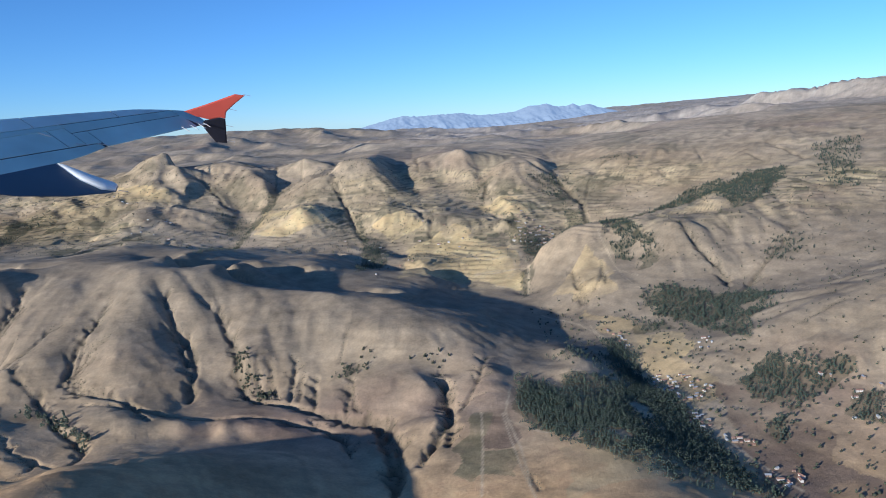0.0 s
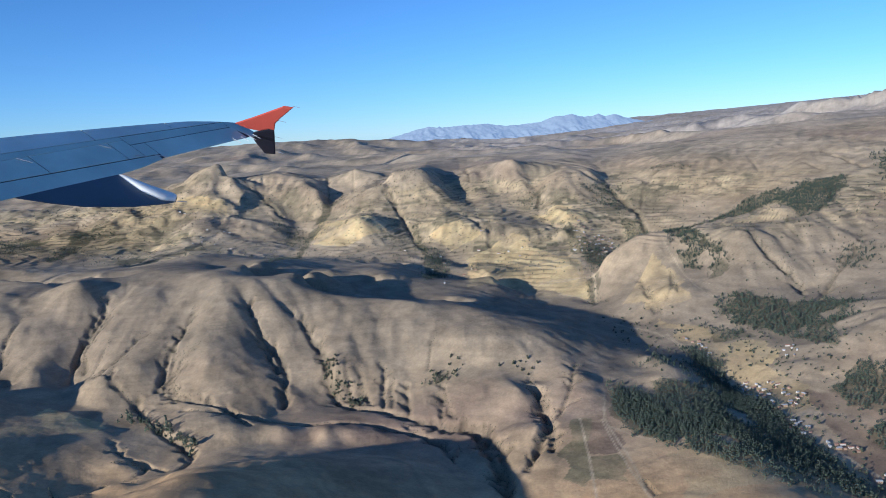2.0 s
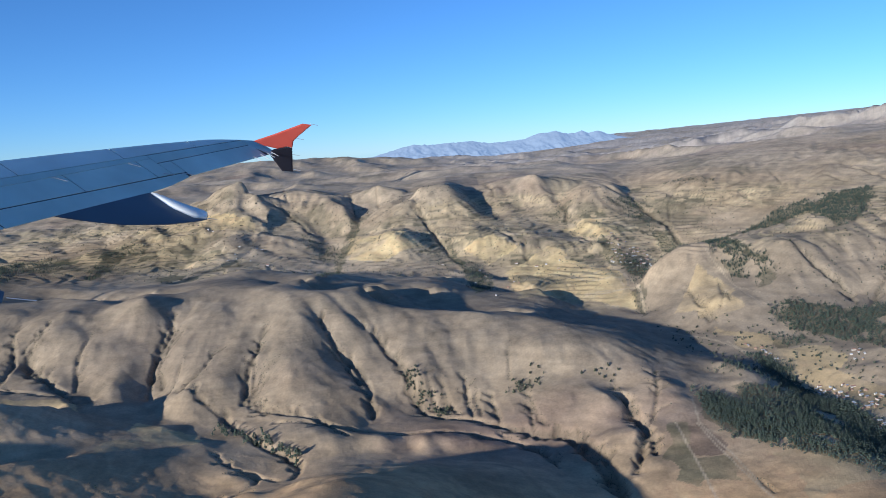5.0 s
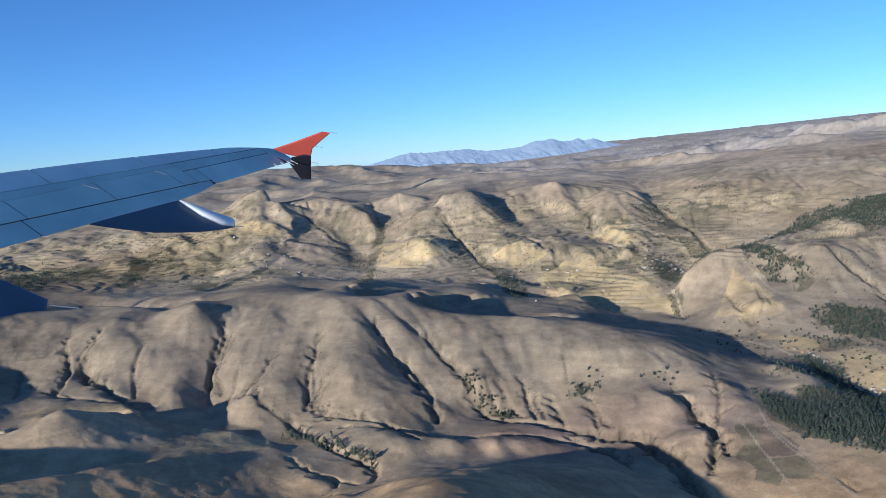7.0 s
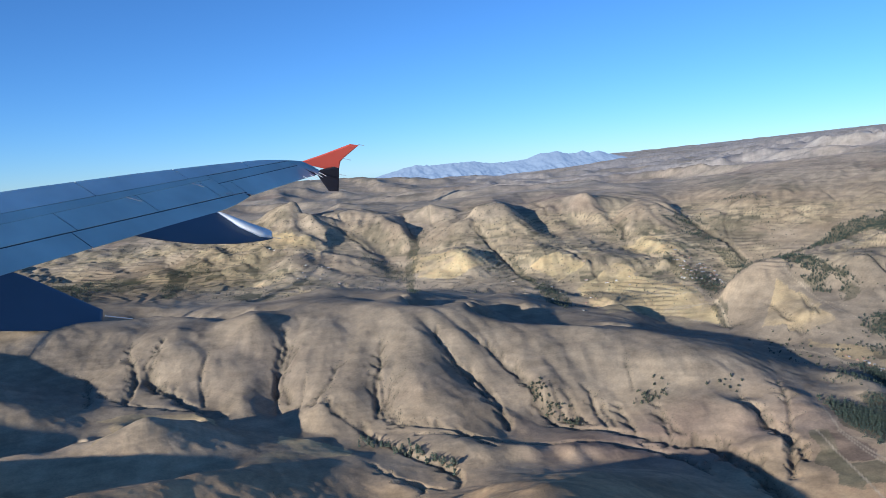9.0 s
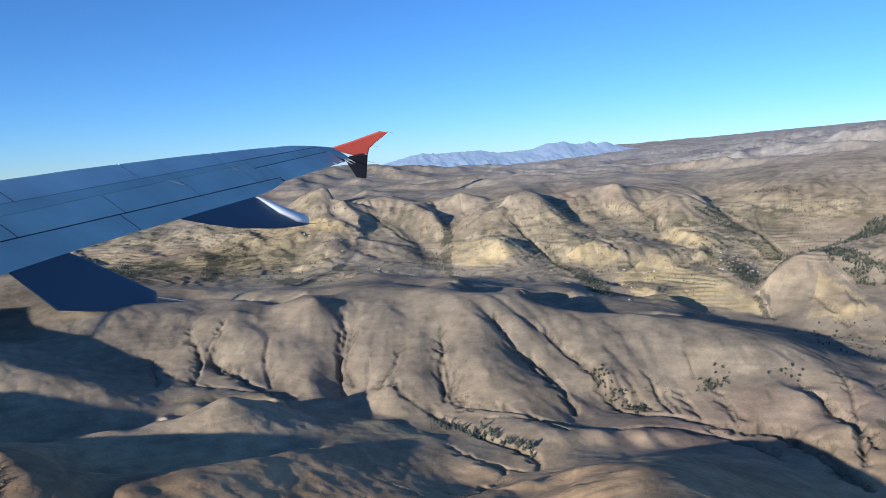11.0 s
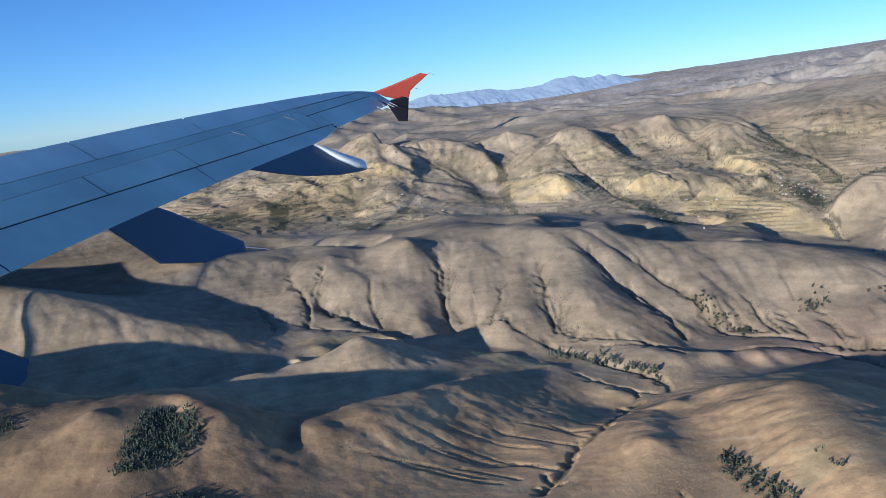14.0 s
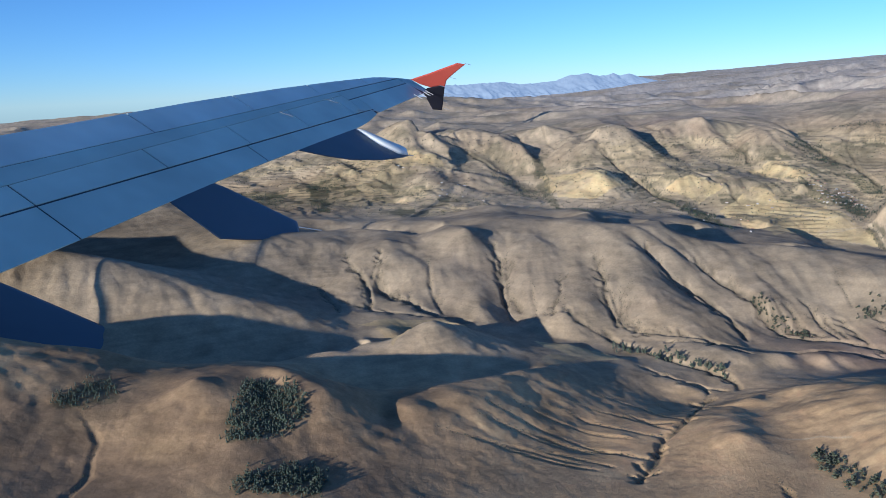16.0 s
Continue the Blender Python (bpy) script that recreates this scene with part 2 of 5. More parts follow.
# ---------------------------------------------------------------- what stands where: outlines in the plan
WOODS = {   # spacing, height, outline
    "pine plantation": (2.4, 2.6, [(96.8, 516.2), (105.5, 514.9), (110.4, 453.8), (114.1, 438.6), (105.3, 435.5), (92.5, 445.6), (89.9, 487.0)]),
    "river band": (1.9, 2.2, [(67.0, 361.2), (74.4, 354.8), (76.3, 317.0), (78.1, 297.2), (80.1, 277.5), (81.9, 260.3), (84.5, 234.6), (85.3, 217.0), (77.6, 217.7), (72.6, 239.5), (65.1, 260.9), (65.3, 297.0)]),
    "valley wood": (2.4, 2.6, [(99.6, 407.4), (113.4, 403.5), (128.3, 388.9), (143.8, 386.7), (151.9, 373.2), (141.3, 349.8), (129.8, 348.8), (117.6, 321.9), (115.2, 338.3), (103.0, 367.2), (92.7, 379.9), (92.8, 394.6)]),
    "valley wood ": (2.8, 2.2, [(84.7, 378.0), (98.6, 374.8), (98.0, 358.3), (82.4, 357.1)]),
    "creek wood": (2.7, 2.6, [(96.3, 548.9), (136.1, 547.9), (157.8, 563.6), (171.7, 576.7), (202.8, 575.1), (234.0, 565.6), (190.5, 492.6), (165.8, 476.0), (173.2, 540.6), (144.1, 543.1), (97.4, 544.9)]),
    "high wood": (4.0, 2.8, [(266.8, 603.8), (301.8, 616.5), (305.4, 609.6), (242.4, 488.2), (231.9, 498.6), (263.2, 581.2)]),
    "sparse wood": (3.6, 2.4, [(164.2, 435.1), (187.9, 437.9), (192.6, 431.8), (185.9, 420.3), (168.1, 412.8), (162.0, 418.8)]),
    "east wood": (2.2, 2.4, [(104.9, 295.6), (120.7, 306.6), (130.1, 308.2), (132.7, 294.3), (144.8, 293.7), (142.9, 284.5), (127.2, 277.4), (113.6, 268.3), (111.6, 278.0), (104.7, 280.7)]),
    "east wood ": (2.2, 2.4, [(139.1, 273.4), (146.5, 270.5), (137.2, 252.7), (129.3, 261.2)]),
    "east wood  ": (2.2, 2.4, [(104.5, 264.9), (113.6, 268.3), (108.0, 255.0), (101.5, 248.0)]),
    "river wood": (2.5, 2.6, [(23.7, 302.0), (33.8, 295.2), (38.9, 278.2), (41.7, 263.5), (56.0, 265.4), (65.6, 256.4), (76.3, 251.3), (72.2, 234.2), (60.2, 233.2), (44.8, 237.8), (30.6, 248.0), (25.4, 267.2), (21.8, 279.2)]),
    "valley floor wood": (2.3, 2.2, [(23.1, 290.6), (33.6, 296.1), (42.4, 288.7), (40.2, 272.0), (54.8, 281.8), (61.8, 272.3), (61.4, 244.1), (63.5, 218.8), (55.8, 215.4), (46.5, 230.6), (35.3, 245.4), (23.7, 258.6), (19.7, 272.2)]),
    "valley floor wood ": (2.4, 2.0, [(72.2, 358.6), (72.6, 334.4), (74.6, 311.5), (72.2, 279.6), (72.5, 249.9), (71.8, 231.0), (70.6, 213.4), (63.8, 215.7), (63.1, 239.2), (61.8, 272.3), (60.4, 300.8), (62.2, 331.2)]),
    "valley floor wood  ": (2.3, 2.2, [(40, 302), (60, 302), (68, 285), (66, 258), (50, 258), (42, 275)]),
    "river wood ": (3.4, 2.2, [(34.6, 329.5), (49.4, 331.0), (60.7, 322.5), (57.8, 308.1), (45.8, 312.6)]),
    "river wood  ": (3.0, 2.6, [(68.4, 297.9), (81.5, 291.4), (79.5, 261.1), (88.0, 233.5), (94.3, 212.8), (81.6, 214.2), (69.7, 231.7), (56.4, 246.9), (31.6, 247.5), (22.7, 286.3), (31.6, 292.5), (46.5, 260.3)]),
    "gorge wood": (2.6, 1.5, [(-145.7, 678.6), (-137.6, 669.7), (-140.8, 626.6), (-143.5, 587.2), (-139.4, 444.8), (-142.9, 451.4), (-149.8, 623.5)]),
    "gorge wood ": (3.6, 1.6, [(-187.0, 658.5), (-168.1, 650.2), (-148.9, 623.1), (-150.0, 578.8), (-165.5, 600.3), (-177.4, 620.8)]),
    "brook wood": (3.2, 1.7, [(-339.8, 638.5), (-320.5, 631.7), (-306.7, 529.8), (-321.4, 551.8)]),
    "brook wood ": (3.6, 1.5, [(-388.8, 629.4), (-353.8, 613.2), (-347.0, 558.7), (-367.8, 561.2)]),
    "town wood    ": (3.4, 1.9, [(61.5, 663.1), (96.1, 667.4), (97.0, 648.4), (75.5, 639.3), (65.1, 651.0)]),
    "town wood     ": (3.4, 1.7, [(15.6, 659.7), (28.3, 674.8), (34.6, 651.9), (26.2, 625.9), (20.6, 640.7)]),
    "town wood      ": (3.4, 1.7, [(118.2, 705.1), (157.1, 669.1), (155.2, 657.5), (125.0, 671.6)]),
    "town wood       ": (3.2, 1.7, [(38.0, 586.1), (47.8, 575.4), (61.0, 516.5), (59.5, 501.8), (48.8, 502.4), (40.2, 563.4)]),
    "stream wood": (2.4, 1.5, [(80.5, 640.4), (86.5, 637.6), (97.2, 594.5), (97.1, 562.6), (84.8, 534.9), (82.1, 552.4), (84.5, 591.2)]),
    "stream wood ": (2.4, 1.4, [(43.7, 482.0), (48.1, 481.3), (43.4, 448.1), (37.3, 437.9), (40.1, 463.9)]),
    "stream wood  ": (2.6, 1.4, [(102.9, 487.0), (109.8, 490.4), (110.5, 434.3), (105.2, 427.0), (97.5, 427.4), (102.6, 434.7)]),
    "slope wood": (3.0, 1.2, [(65.3, 492.6), (84.0, 498.4), (81.6, 490.6), (63.9, 483.8)]),
    "gully wood ": (2.8, 1.5, [(-69.1, 613.1), (-64.0, 611.3), (-60.3, 576.3), (-50.9, 553.9), (-53.6, 548.2), (-63.6, 572.6)]),
    "gully wood": (2.6, 1.9, [(-62.7, 573.8), (-50.1, 559.8), (-37.1, 527.7), (-53.0, 452.3), (-57.9, 545.3)]),
    "town wood": (3.8, 2.2, [(78.6, 664.4), (91.3, 674.9), (88.7, 630.2), (73.8, 597.8), (73.2, 639.4)]),
    "town wood ": (3.6, 2.2, [(51.8, 534.9), (65.5, 535.3), (62.6, 495.1), (45.5, 487.1), (45.5, 509.4)]),
    "town wood  ": (3.8, 2.2, [(83.4, 547.2), (98.5, 566.1), (94.5, 544.9), (85.4, 536.6)]),
    "near grove": (1.5, 2.4, [(-294.4, 195.5), (-288.4, 196.1), (-276.3, 187.4), (-273.5, 176.5), (-276.5, 170.4), (-287.1, 163.6), (-293.0, 162.9), (-294.7, 175.3), (-292.8, 185.5)]),
    "near grove ": (1.5, 2.4, [(-287.8, 147.6), (-280.8, 152.4), (-270.4, 157.6), (-265.6, 152.3), (-265.3, 144.6), (-284.8, 141.9)]),
    "near grove  ": (1.7, 2.0, [(-346.6, 183.7), (-340.8, 195.0), (-335.0, 199.0), (-329.9, 189.2), (-336.4, 183.1), (-344.5, 181.0)]),
    "slope scrub": (2.2, 1.5, [(-41.7, 319.6), (-35.3, 324.6), (-34.1, 316.7), (-30.3, 313.3), (-38.0, 311.7), (-50.2, 310.4)]),
    "slope scrub ": (2.2, 1.5, [(-19.8, 312.9), (-11.9, 318.0), (-1.5, 313.8), (-4.9, 311.3), (-17.2, 309.9)]),
    "fan scrub": (1.6, 1.5, [(-93.2, 329.1), (-85.6, 326.5), (-72.1, 308.1), (-75.3, 304.3), (-84.8, 317.1)]),
    "hill scrub": (2.0, 1.7, [(-136.0, 170.6), (-132.7, 167.3), (-131.4, 150.0), (-129.7, 136.2), (-133.1, 134.6), (-136.4, 144.7), (-139.1, 158.7)]),
    "hill scrub ": (2.2, 1.6, [(-119.2, 152.0), (-117.6, 149.8), (-117.3, 138.8), (-120.0, 137.5)]),
    "scattered wood": (3.6, 2.0, [(-412.2, 591.8), (-391.0, 620.4), (-350.7, 507.3), (-361.1, 484.7)]),
    "scattered wood ": (4.0, 2.0, [(-333.1, 646.4), (-311.8, 652.8), (-303.4, 628.7), (-318.7, 612.2)]),
    "scattered wood  ": (4.2, 2.0, [(64.5, 500.5), (75.3, 494.8), (62.7, 480.5), (56.8, 481.8)]),
}
FIELDS = {   # crop, outline
    "straw field": ("straw", [(-196.2, 300.1), (-185.6, 297.1), (-163.9, 282.6), (-163.8, 274.6), (-176.9, 272.9), (-187.9, 277.1), (-193.5, 283.6)]),
    "straw field ": ("straw2", [(-198.5, 262.7), (-193.3, 274.0), (-185.4, 275.0), (-180.8, 272.2), (-185.7, 266.5), (-193.1, 256.5)]),
    "straw field  ": ("straw", [(-270.6, 311.2), (-253.0, 319.2), (-230.0, 319.9), (-221.9, 308.7), (-240.8, 310.2), (-257.8, 301.9)]),
    "green field": ("green", [(5.1, 271.4), (11.7, 269.9), (7.8, 248.2), (5.5, 230.1), (-1.5, 234.4), (0.1, 254.3)]),
    "green field ": ("green", [(7.2, 247.3), (16.1, 245.0), (17.2, 228.1), (5.6, 232.6)]),
    "plough": ("plough", [(11.2, 267.9), (15.0, 267.3), (17.8, 249.8), (16.1, 245.8), (7.7, 249.2)]),
    "stubble": ("straw2", [(32.8, 243.7), (49.3, 238.6), (59.6, 225.5), (53.6, 214.7), (29.3, 209.5)]),
    "dark slope": ("plough", [(87.8, 255.1), (104.8, 256.1), (117.3, 236.3), (120.4, 220.9), (114.0, 208.7), (93.3, 212.2)]),
    "village ground": ("straw2", [(72.1, 344.8), (87.1, 327.8), (99.4, 308.0), (96.8, 287.2), (82.8, 274.9), (74.8, 297.8)]),
    "terrace": ("straw", [(8.4, 517.6), (37.5, 526.7), (43.1, 490.6), (31.6, 471.8), (13.0, 492.3)]),
    "terrace ": ("straw2", [(78.8, 467.5), (85.7, 436.7), (84.4, 406.9), (68.1, 404.6), (53.8, 429.9)]),
    "terrace  ": ("straw", [(-29.4, 545.2), (4.3, 568.1), (36.1, 523.7), (17.7, 479.4), (-28.2, 449.6)]),
    "ploughed land": ("plough", [(95.7, 298.6), (106.0, 287.4), (116.2, 273.9), (121.6, 251.9), (102.5, 215.0), (86.8, 216.8), (89.2, 246.1)]),
    "village fields": ("straw", [(79.4, 359.5), (93.4, 355.3), (102.1, 336.3), (96.5, 326.8), (79.6, 328.7)]),
    "quarry": ("straw", [(9.0, 528.0), (39.8, 506.7), (42.2, 457.8), (25.2, 465.2), (10.3, 488.9)]),
    "terrace   ": ("straw", [(-145.0, 648.6), (-99.5, 611.9), (-88.5, 585.3), (-118.5, 563.4), (-141.3, 584.8)]),
    "terrace    ": ("straw", [(-56.6, 589.1), (-32.0, 596.8), (-15.3, 573.1), (-38.0, 559.3)]),
    "terrace     ": ("straw", [(22.0, 627.0), (49.6, 628.8), (61.1, 577.7), (45.4, 582.0), (26.0, 606.2)]),
    "terrace      ": ("straw", [(-283.3, 706.3), (-231.7, 684.3), (-222.7, 654.9), (-271.4, 666.7)]),
    "valley fields": ("straw2", [(62.2, 399.1), (81.9, 374.7), (94.4, 335.5), (91.2, 298.2), (77.5, 307.0), (73.9, 352.6)]),
    "straw slope": ("straw2", [(-120.8, 157.5), (-116.7, 151.5), (-122.0, 136.2), (-127.7, 140.5)]),
    "hollow floor": ("straw2", [(-268.1, 310.1), (-234.0, 315.2), (-219.0, 319.4), (-233.9, 310.4), (-252.7, 264.1)]),
}
TRACKS = {   # width, line
    "track 1": (1.0, [(-2.6, 510.8), (15.2, 514.7), (39.8, 521.6), (47.3, 487.3), (42.7, 448.7)]),
    "track 2": (1.0, [(14.5, 484.8), (31.7, 483.2), (45.4, 481.8)]),
    "track 3": (0.5, [(20.2, 292.7), (16.2, 269.9), (19.0, 246.0), (19.8, 221.2)]),
    "track 4": (0.5, [(8.0, 270.9), (7.3, 248.6), (5.5, 220.1)]),
    "track 5": (0.4, [(15.2, 269.5), (18.2, 230.2), (20.4, 212.8)]),
    "track 6": (0.4, [(15.9, 265.8), (27.0, 253.8), (50.6, 244.9), (66.6, 238.5)]),
    "track 7": (0.9, [(65.9, 363.6), (71.0, 328.6), (78.4, 303.4), (83.2, 269.9), (90.3, 241.8), (97.4, 221.7)]),
    "track 8": (0.5, [(-140.7, 181.4), (-130.1, 177.6), (-125.1, 171.0)]),
    "track 9": (0.8, [(45.2, 406.1), (60.6, 378.4), (71.6, 353.8)]),
    "track 10": (0.6, [(180.6, 381.7), (176.4, 364.6)]),
    "track 11": (0.8, [(15.0, 482.5), (26.7, 481.0), (37.0, 482.9)]),
    "track 12": (0.8, [(12.3, 520.5), (18.2, 502.6), (38.7, 496.9), (39.1, 485.8)]),
    "track 13": (0.7, [(41.5, 452.0), (34.3, 459.7), (23.5, 465.1)]),
    "track 14": (0.4, [(98.1, 419.9), (88.7, 429.7), (81.6, 431.7)]),
    "track 15": (0.4, [(87.4, 488.5), (89.4, 420.4), (94.7, 407.1)]),
    "track 16": (0.6, [(64.0, 377.4), (73.2, 335.5), (78.5, 316.9), (84.7, 285.2)]),
}
HAMLETS = {   # houses, outline
    "village": (42, [(78.0, 319.1), (87.7, 313.3), (95.1, 293.3), (89.4, 283.3), (79.2, 283.2), (75.8, 297.5)]),
    "hamlet": (12, [(79.2, 272.8), (86.8, 271.9), (85.1, 262.6), (78.3, 263.3)]),
    "barns": (12, [(85.9, 257.6), (96.4, 253.5), (95.8, 249.4), (86.2, 253.1)]),
    "hamlet ": (9, [(90.3, 241.8), (104.1, 229.7), (92.1, 220.8), (89.5, 226.5)]),
    "upper town": (55, [(47.8, 590.4), (73.4, 552.5), (65.1, 517.6), (40.8, 524.9)]),
    "roadside": (10, [(70.1, 372.1), (76.5, 365.1), (76.1, 340.9), (72.1, 344.8)]),
    "farms": (7, [(102.1, 342.6), (108.1, 334.8), (104.4, 323.3), (100.4, 329.1)]),
    "hill farms": (18, [(-78.5, 557.8), (-41.9, 440.6), (35.8, 593.7), (20.9, 602.8)]),
    "far farms": (14, [(-282.5, 689.9), (-206.0, 620.4), (-172.2, 466.6), (-238.1, 599.7)]),
    "east farms": (8, [(131.2, 290.8), (149.8, 276.8), (137.0, 254.4), (126.7, 255.8)]),
}
TREE_ROW = [(-163.0, 291.5), (-150.2, 285.5), (-136.9, 274.5), (-124.4, 263.9)]

# ---------------------------------------------------------------- the lie of the land
# Streams run along the valley floors and ridges along the crests; the ground is spanned between them.
STREAMS = {
    "front brook": [(-265, 326, 42.7), (-230, 322, 38.5), (-196, 316, 32.9), (-161, 281, 29.1), (-125, 264, 28.1), (-85, 274, 25), (-50, 268, 21.7), (-28, 248, 20.3), (-18, 222, 20.7), (-12, 190, 17), (-8, 140, 14)],
    "near brook": [(-215, 130, 39.2), (-182, 180, 33.8), (-166, 210, 33.1), (-150, 238, 24.9), (-125, 264, 27)],
    "shaded hollow": [(-460, 262, 66), (-400, 258, 50.9), (-340, 256, 43.3), (-300, 266, 39.3), (-268, 282, 37.4), (-240, 302, 36.5), (-212, 312, 35)],
    "left hollow": [(-440, 385, 62.7), (-350, 365, 58), (-305, 345, 47), (-268, 328, 42.2)],
    "village river": [(-420, 640, 63.9), (-345, 628, 65.8), (-268, 608, 57.5), (-230, 590, 59.6), (-149, 572, 52.5), (-100, 532, 49.7), (-45, 505, 40.7), (0, 476, 33.3), (38, 445, 31.1), (58, 405, 29)],
    "wood creek": [(300, 420, 78.4), (240, 400, 61.7), (190, 380, 49.2), (150, 362, 44.1), (125, 345, 36.6), (100, 318, 31.5)],
    "knob hollow": [(-139, 172, 38.2), (-137, 194, 37.3), (-133, 212, 33.8), (-131, 226, 31.6)],
    "face gully": [(-131.7, 368.8, 60.1), (-123.4, 353, 49.4), (-116.3, 343.5, 40.3), (-109.6, 327.6, 36.9), (-104.7, 310, 33.4), (-102.3, 295.6, 26.6), (-98.3, 276.1, 29.8)],
    "face gully ": [(-114.8, 369.8, 57.4), (-105.7, 359.1, 49.3), (-99, 345.1, 42.2), (-94.2, 325.9, 36.7), (-88.9, 316.7, 29), (-78.1, 310.1, 24.7)],
    "face gully  ": [(-162.4, 371.5, 57.5), (-158, 353.9, 50.4), (-155, 336.1, 47), (-155.9, 324, 37.7), (-155.1, 307.9, 32.8)],
    "face gully   ": [(-178.6, 380.7, 60), (-174.6, 352.6, 49.1), (-178.1, 327.8, 42.2), (-180.4, 314.7, 40.6)],
    "face gully    ": [(-205.4, 392.4, 62.7), (-202.2, 372.5, 53.4), (-202.7, 356.3, 46.4), (-202.1, 338, 35.9), (-200.3, 330.5, 31.2)],
    "face gully     ": [(-235.5, 394.8, 65.4), (-233.4, 374.6, 57.4), (-235.4, 356.8, 52.2), (-234.6, 341.2, 39.9), (-228.3, 322.8, 34.5)],
    "face gully      ": [(-260.7, 392.7, 63.8), (-257.1, 370.6, 59), (-261.7, 360.7, 52.8), (-263.6, 352, 43.6), (-253, 339.5, 44.6), (-244.6, 332.5, 40.9)],
    "face gully       ": [(-284.9, 387.9, 57.9), (-273.8, 363.3, 54.3), (-267.3, 348.7, 46.7), (-263.6, 332.1, 41.1)],
    "field gully": [(-10.8, 292.1, 34.7), (-7.4, 282.3, 27.6), (-6.5, 265.5, 29.9), (-5.1, 256.4, 26.4), (-9.4, 239.4, 23.6)],
    "upper channel": [(-78.3, 308.8, 26.2), (-67.2, 299, 27.7), (-55.2, 291.7, 25.4), (-41.6, 284.2, 23.8), (-30.9, 276.6, 22.2), (-26.2, 264.9, 23.6), (-23.9, 254.2, 22.3), (-20.9, 241.1, 21)],
    "lower channel": [(-106.5, 278.1, 29.5), (-98.3, 275.5, 26.5), (-83.8, 274.2, 28.9), (-64.3, 278.7, 25), (-48.1, 275.6, 21.1), (-40.8, 264.2, 21.3)],
    "side brook": [(-157.7, 306.1, 31.5), (-142.4, 297.7, 32.3), (-125.4, 282.5, 32.5), (-113, 272.2, 30), (-108.4, 262.5, 26.7)],
    "far gully": [(-262, 720.7, 92.4), (-275.9, 685.7, 81.2), (-278.1, 653.8, 73.4), (-267.5, 619.3, 58.7), (-258.7, 596.2, 53.2)],
    "far gully ": [(-216.8, 724.9, 95.3), (-194.8, 702.2, 87.1), (-183, 682, 77), (-168.7, 661.3, 62.7), (-154, 619.8, 55.1), (-147.3, 559.5, 50.5)],
    "gorge": [(-185.2, 845.2, 96.1), (-160, 728.8, 95.1), (-147.7, 718, 83.2), (-139.1, 679, 75.1), (-141, 660.7, 68.4), (-144.7, 644.6, 63.4), (-148.6, 616.9, 56), (-148.7, 555.8, 48.9)],
    "notch": [(-126.4, 741.6, 101.8), (-128.6, 721.7, 82.7), (-133.3, 672.4, 76.5)],
    "fan gully": [(-89.4, 687.1, 99.3), (-86.5, 661.4, 86.3), (-77.6, 638.3, 70.1), (-72.5, 609.5, 61.4), (-63.6, 584.1, 51.1), (-60.6, 551.5, 48), (-46, 531.6, 44.7), (-32.9, 530.3, 36)],
    "far gully  ": [(-45.6, 795.6, 94.6), (-42.8, 702.1, 87.3), (-33.8, 686.4, 77.6), (-21.9, 669.4, 70.5), (-21.5, 594.1, 64.6), (-17.3, 570.8, 59.2), (-10.7, 553.7, 48.4), (-9.5, 533.3, 40.4)],
    "far gully   ": [(-16.4, 729, 96.1), (-12.2, 707.6, 88.5), (-5.6, 688.6, 78.1), (6, 660.7, 69.4), (17.4, 626.5, 62.3), (31.1, 591.4, 58.2), (38, 562.3, 58.4)],
    "far gully    ": [(27.4, 711.1, 89.2), (28.8, 686, 80.1), (28.3, 653.6, 73.3), (31, 623.2, 60), (35.1, 582, 56.6), (41.8, 547.9, 47.5), (36.6, 498.3, 45.3)],
    "north creek": [(92.2, 714.2, 88.6), (84.7, 659.7, 79.1), (88.4, 633.5, 70.4), (88.5, 601.7, 62.7), (84.9, 564.8, 52), (79.1, 544.1, 44.2), (54.7, 497.4, 43.2), (43.2, 468.5, 37.9), (40.8, 451.9, 28.3)],
    "east creek": [(83.7, 550.2, 49), (105.1, 551.3, 53.8), (122.3, 544.5, 57.5), (136.5, 540.6, 62.3), (156, 548.1, 64.6), (176.9, 534.7, 75.6)],
    "forest gully": [(156.8, 464.8, 68.4), (140, 437.5, 57.1), (139.2, 419.8, 49.5), (145.7, 407.6, 41.1), (131.9, 356.8, 37.3)],
    "crest dip": [(-172, 455, 60.1), (-130, 418, 54.9), (-108, 405, 50.4), (-86, 400, 50.2), (-50, 403, 42.8), (-10, 396, 36.6), (25, 384, 31.6), (50, 366, 27.3)],
    "knoll dip": [(-130, 438, 56), (-108, 441, 53.5), (-88, 443, 49.9), (-66, 438, 46.5)],
    "back dip": [(-215, 425, 63.2), (-240, 430, 58.2), (-275, 445, 54.1), (-300, 470, 54.3)],
    "river bed": [(60, 385, 30), (64, 360, 27.4), (70, 335, 27.2), (75, 314, 21.6), (79, 290, 26), (83, 262, 22.9), (87, 235, 19.9), (92, 200, 18.5), (100, 150, 17)],
    "bowl floor": [(-268, 226, 41.5), (-246, 232, 40.9), (-226, 243, 37.4), (-206, 252, 35.7)],
}
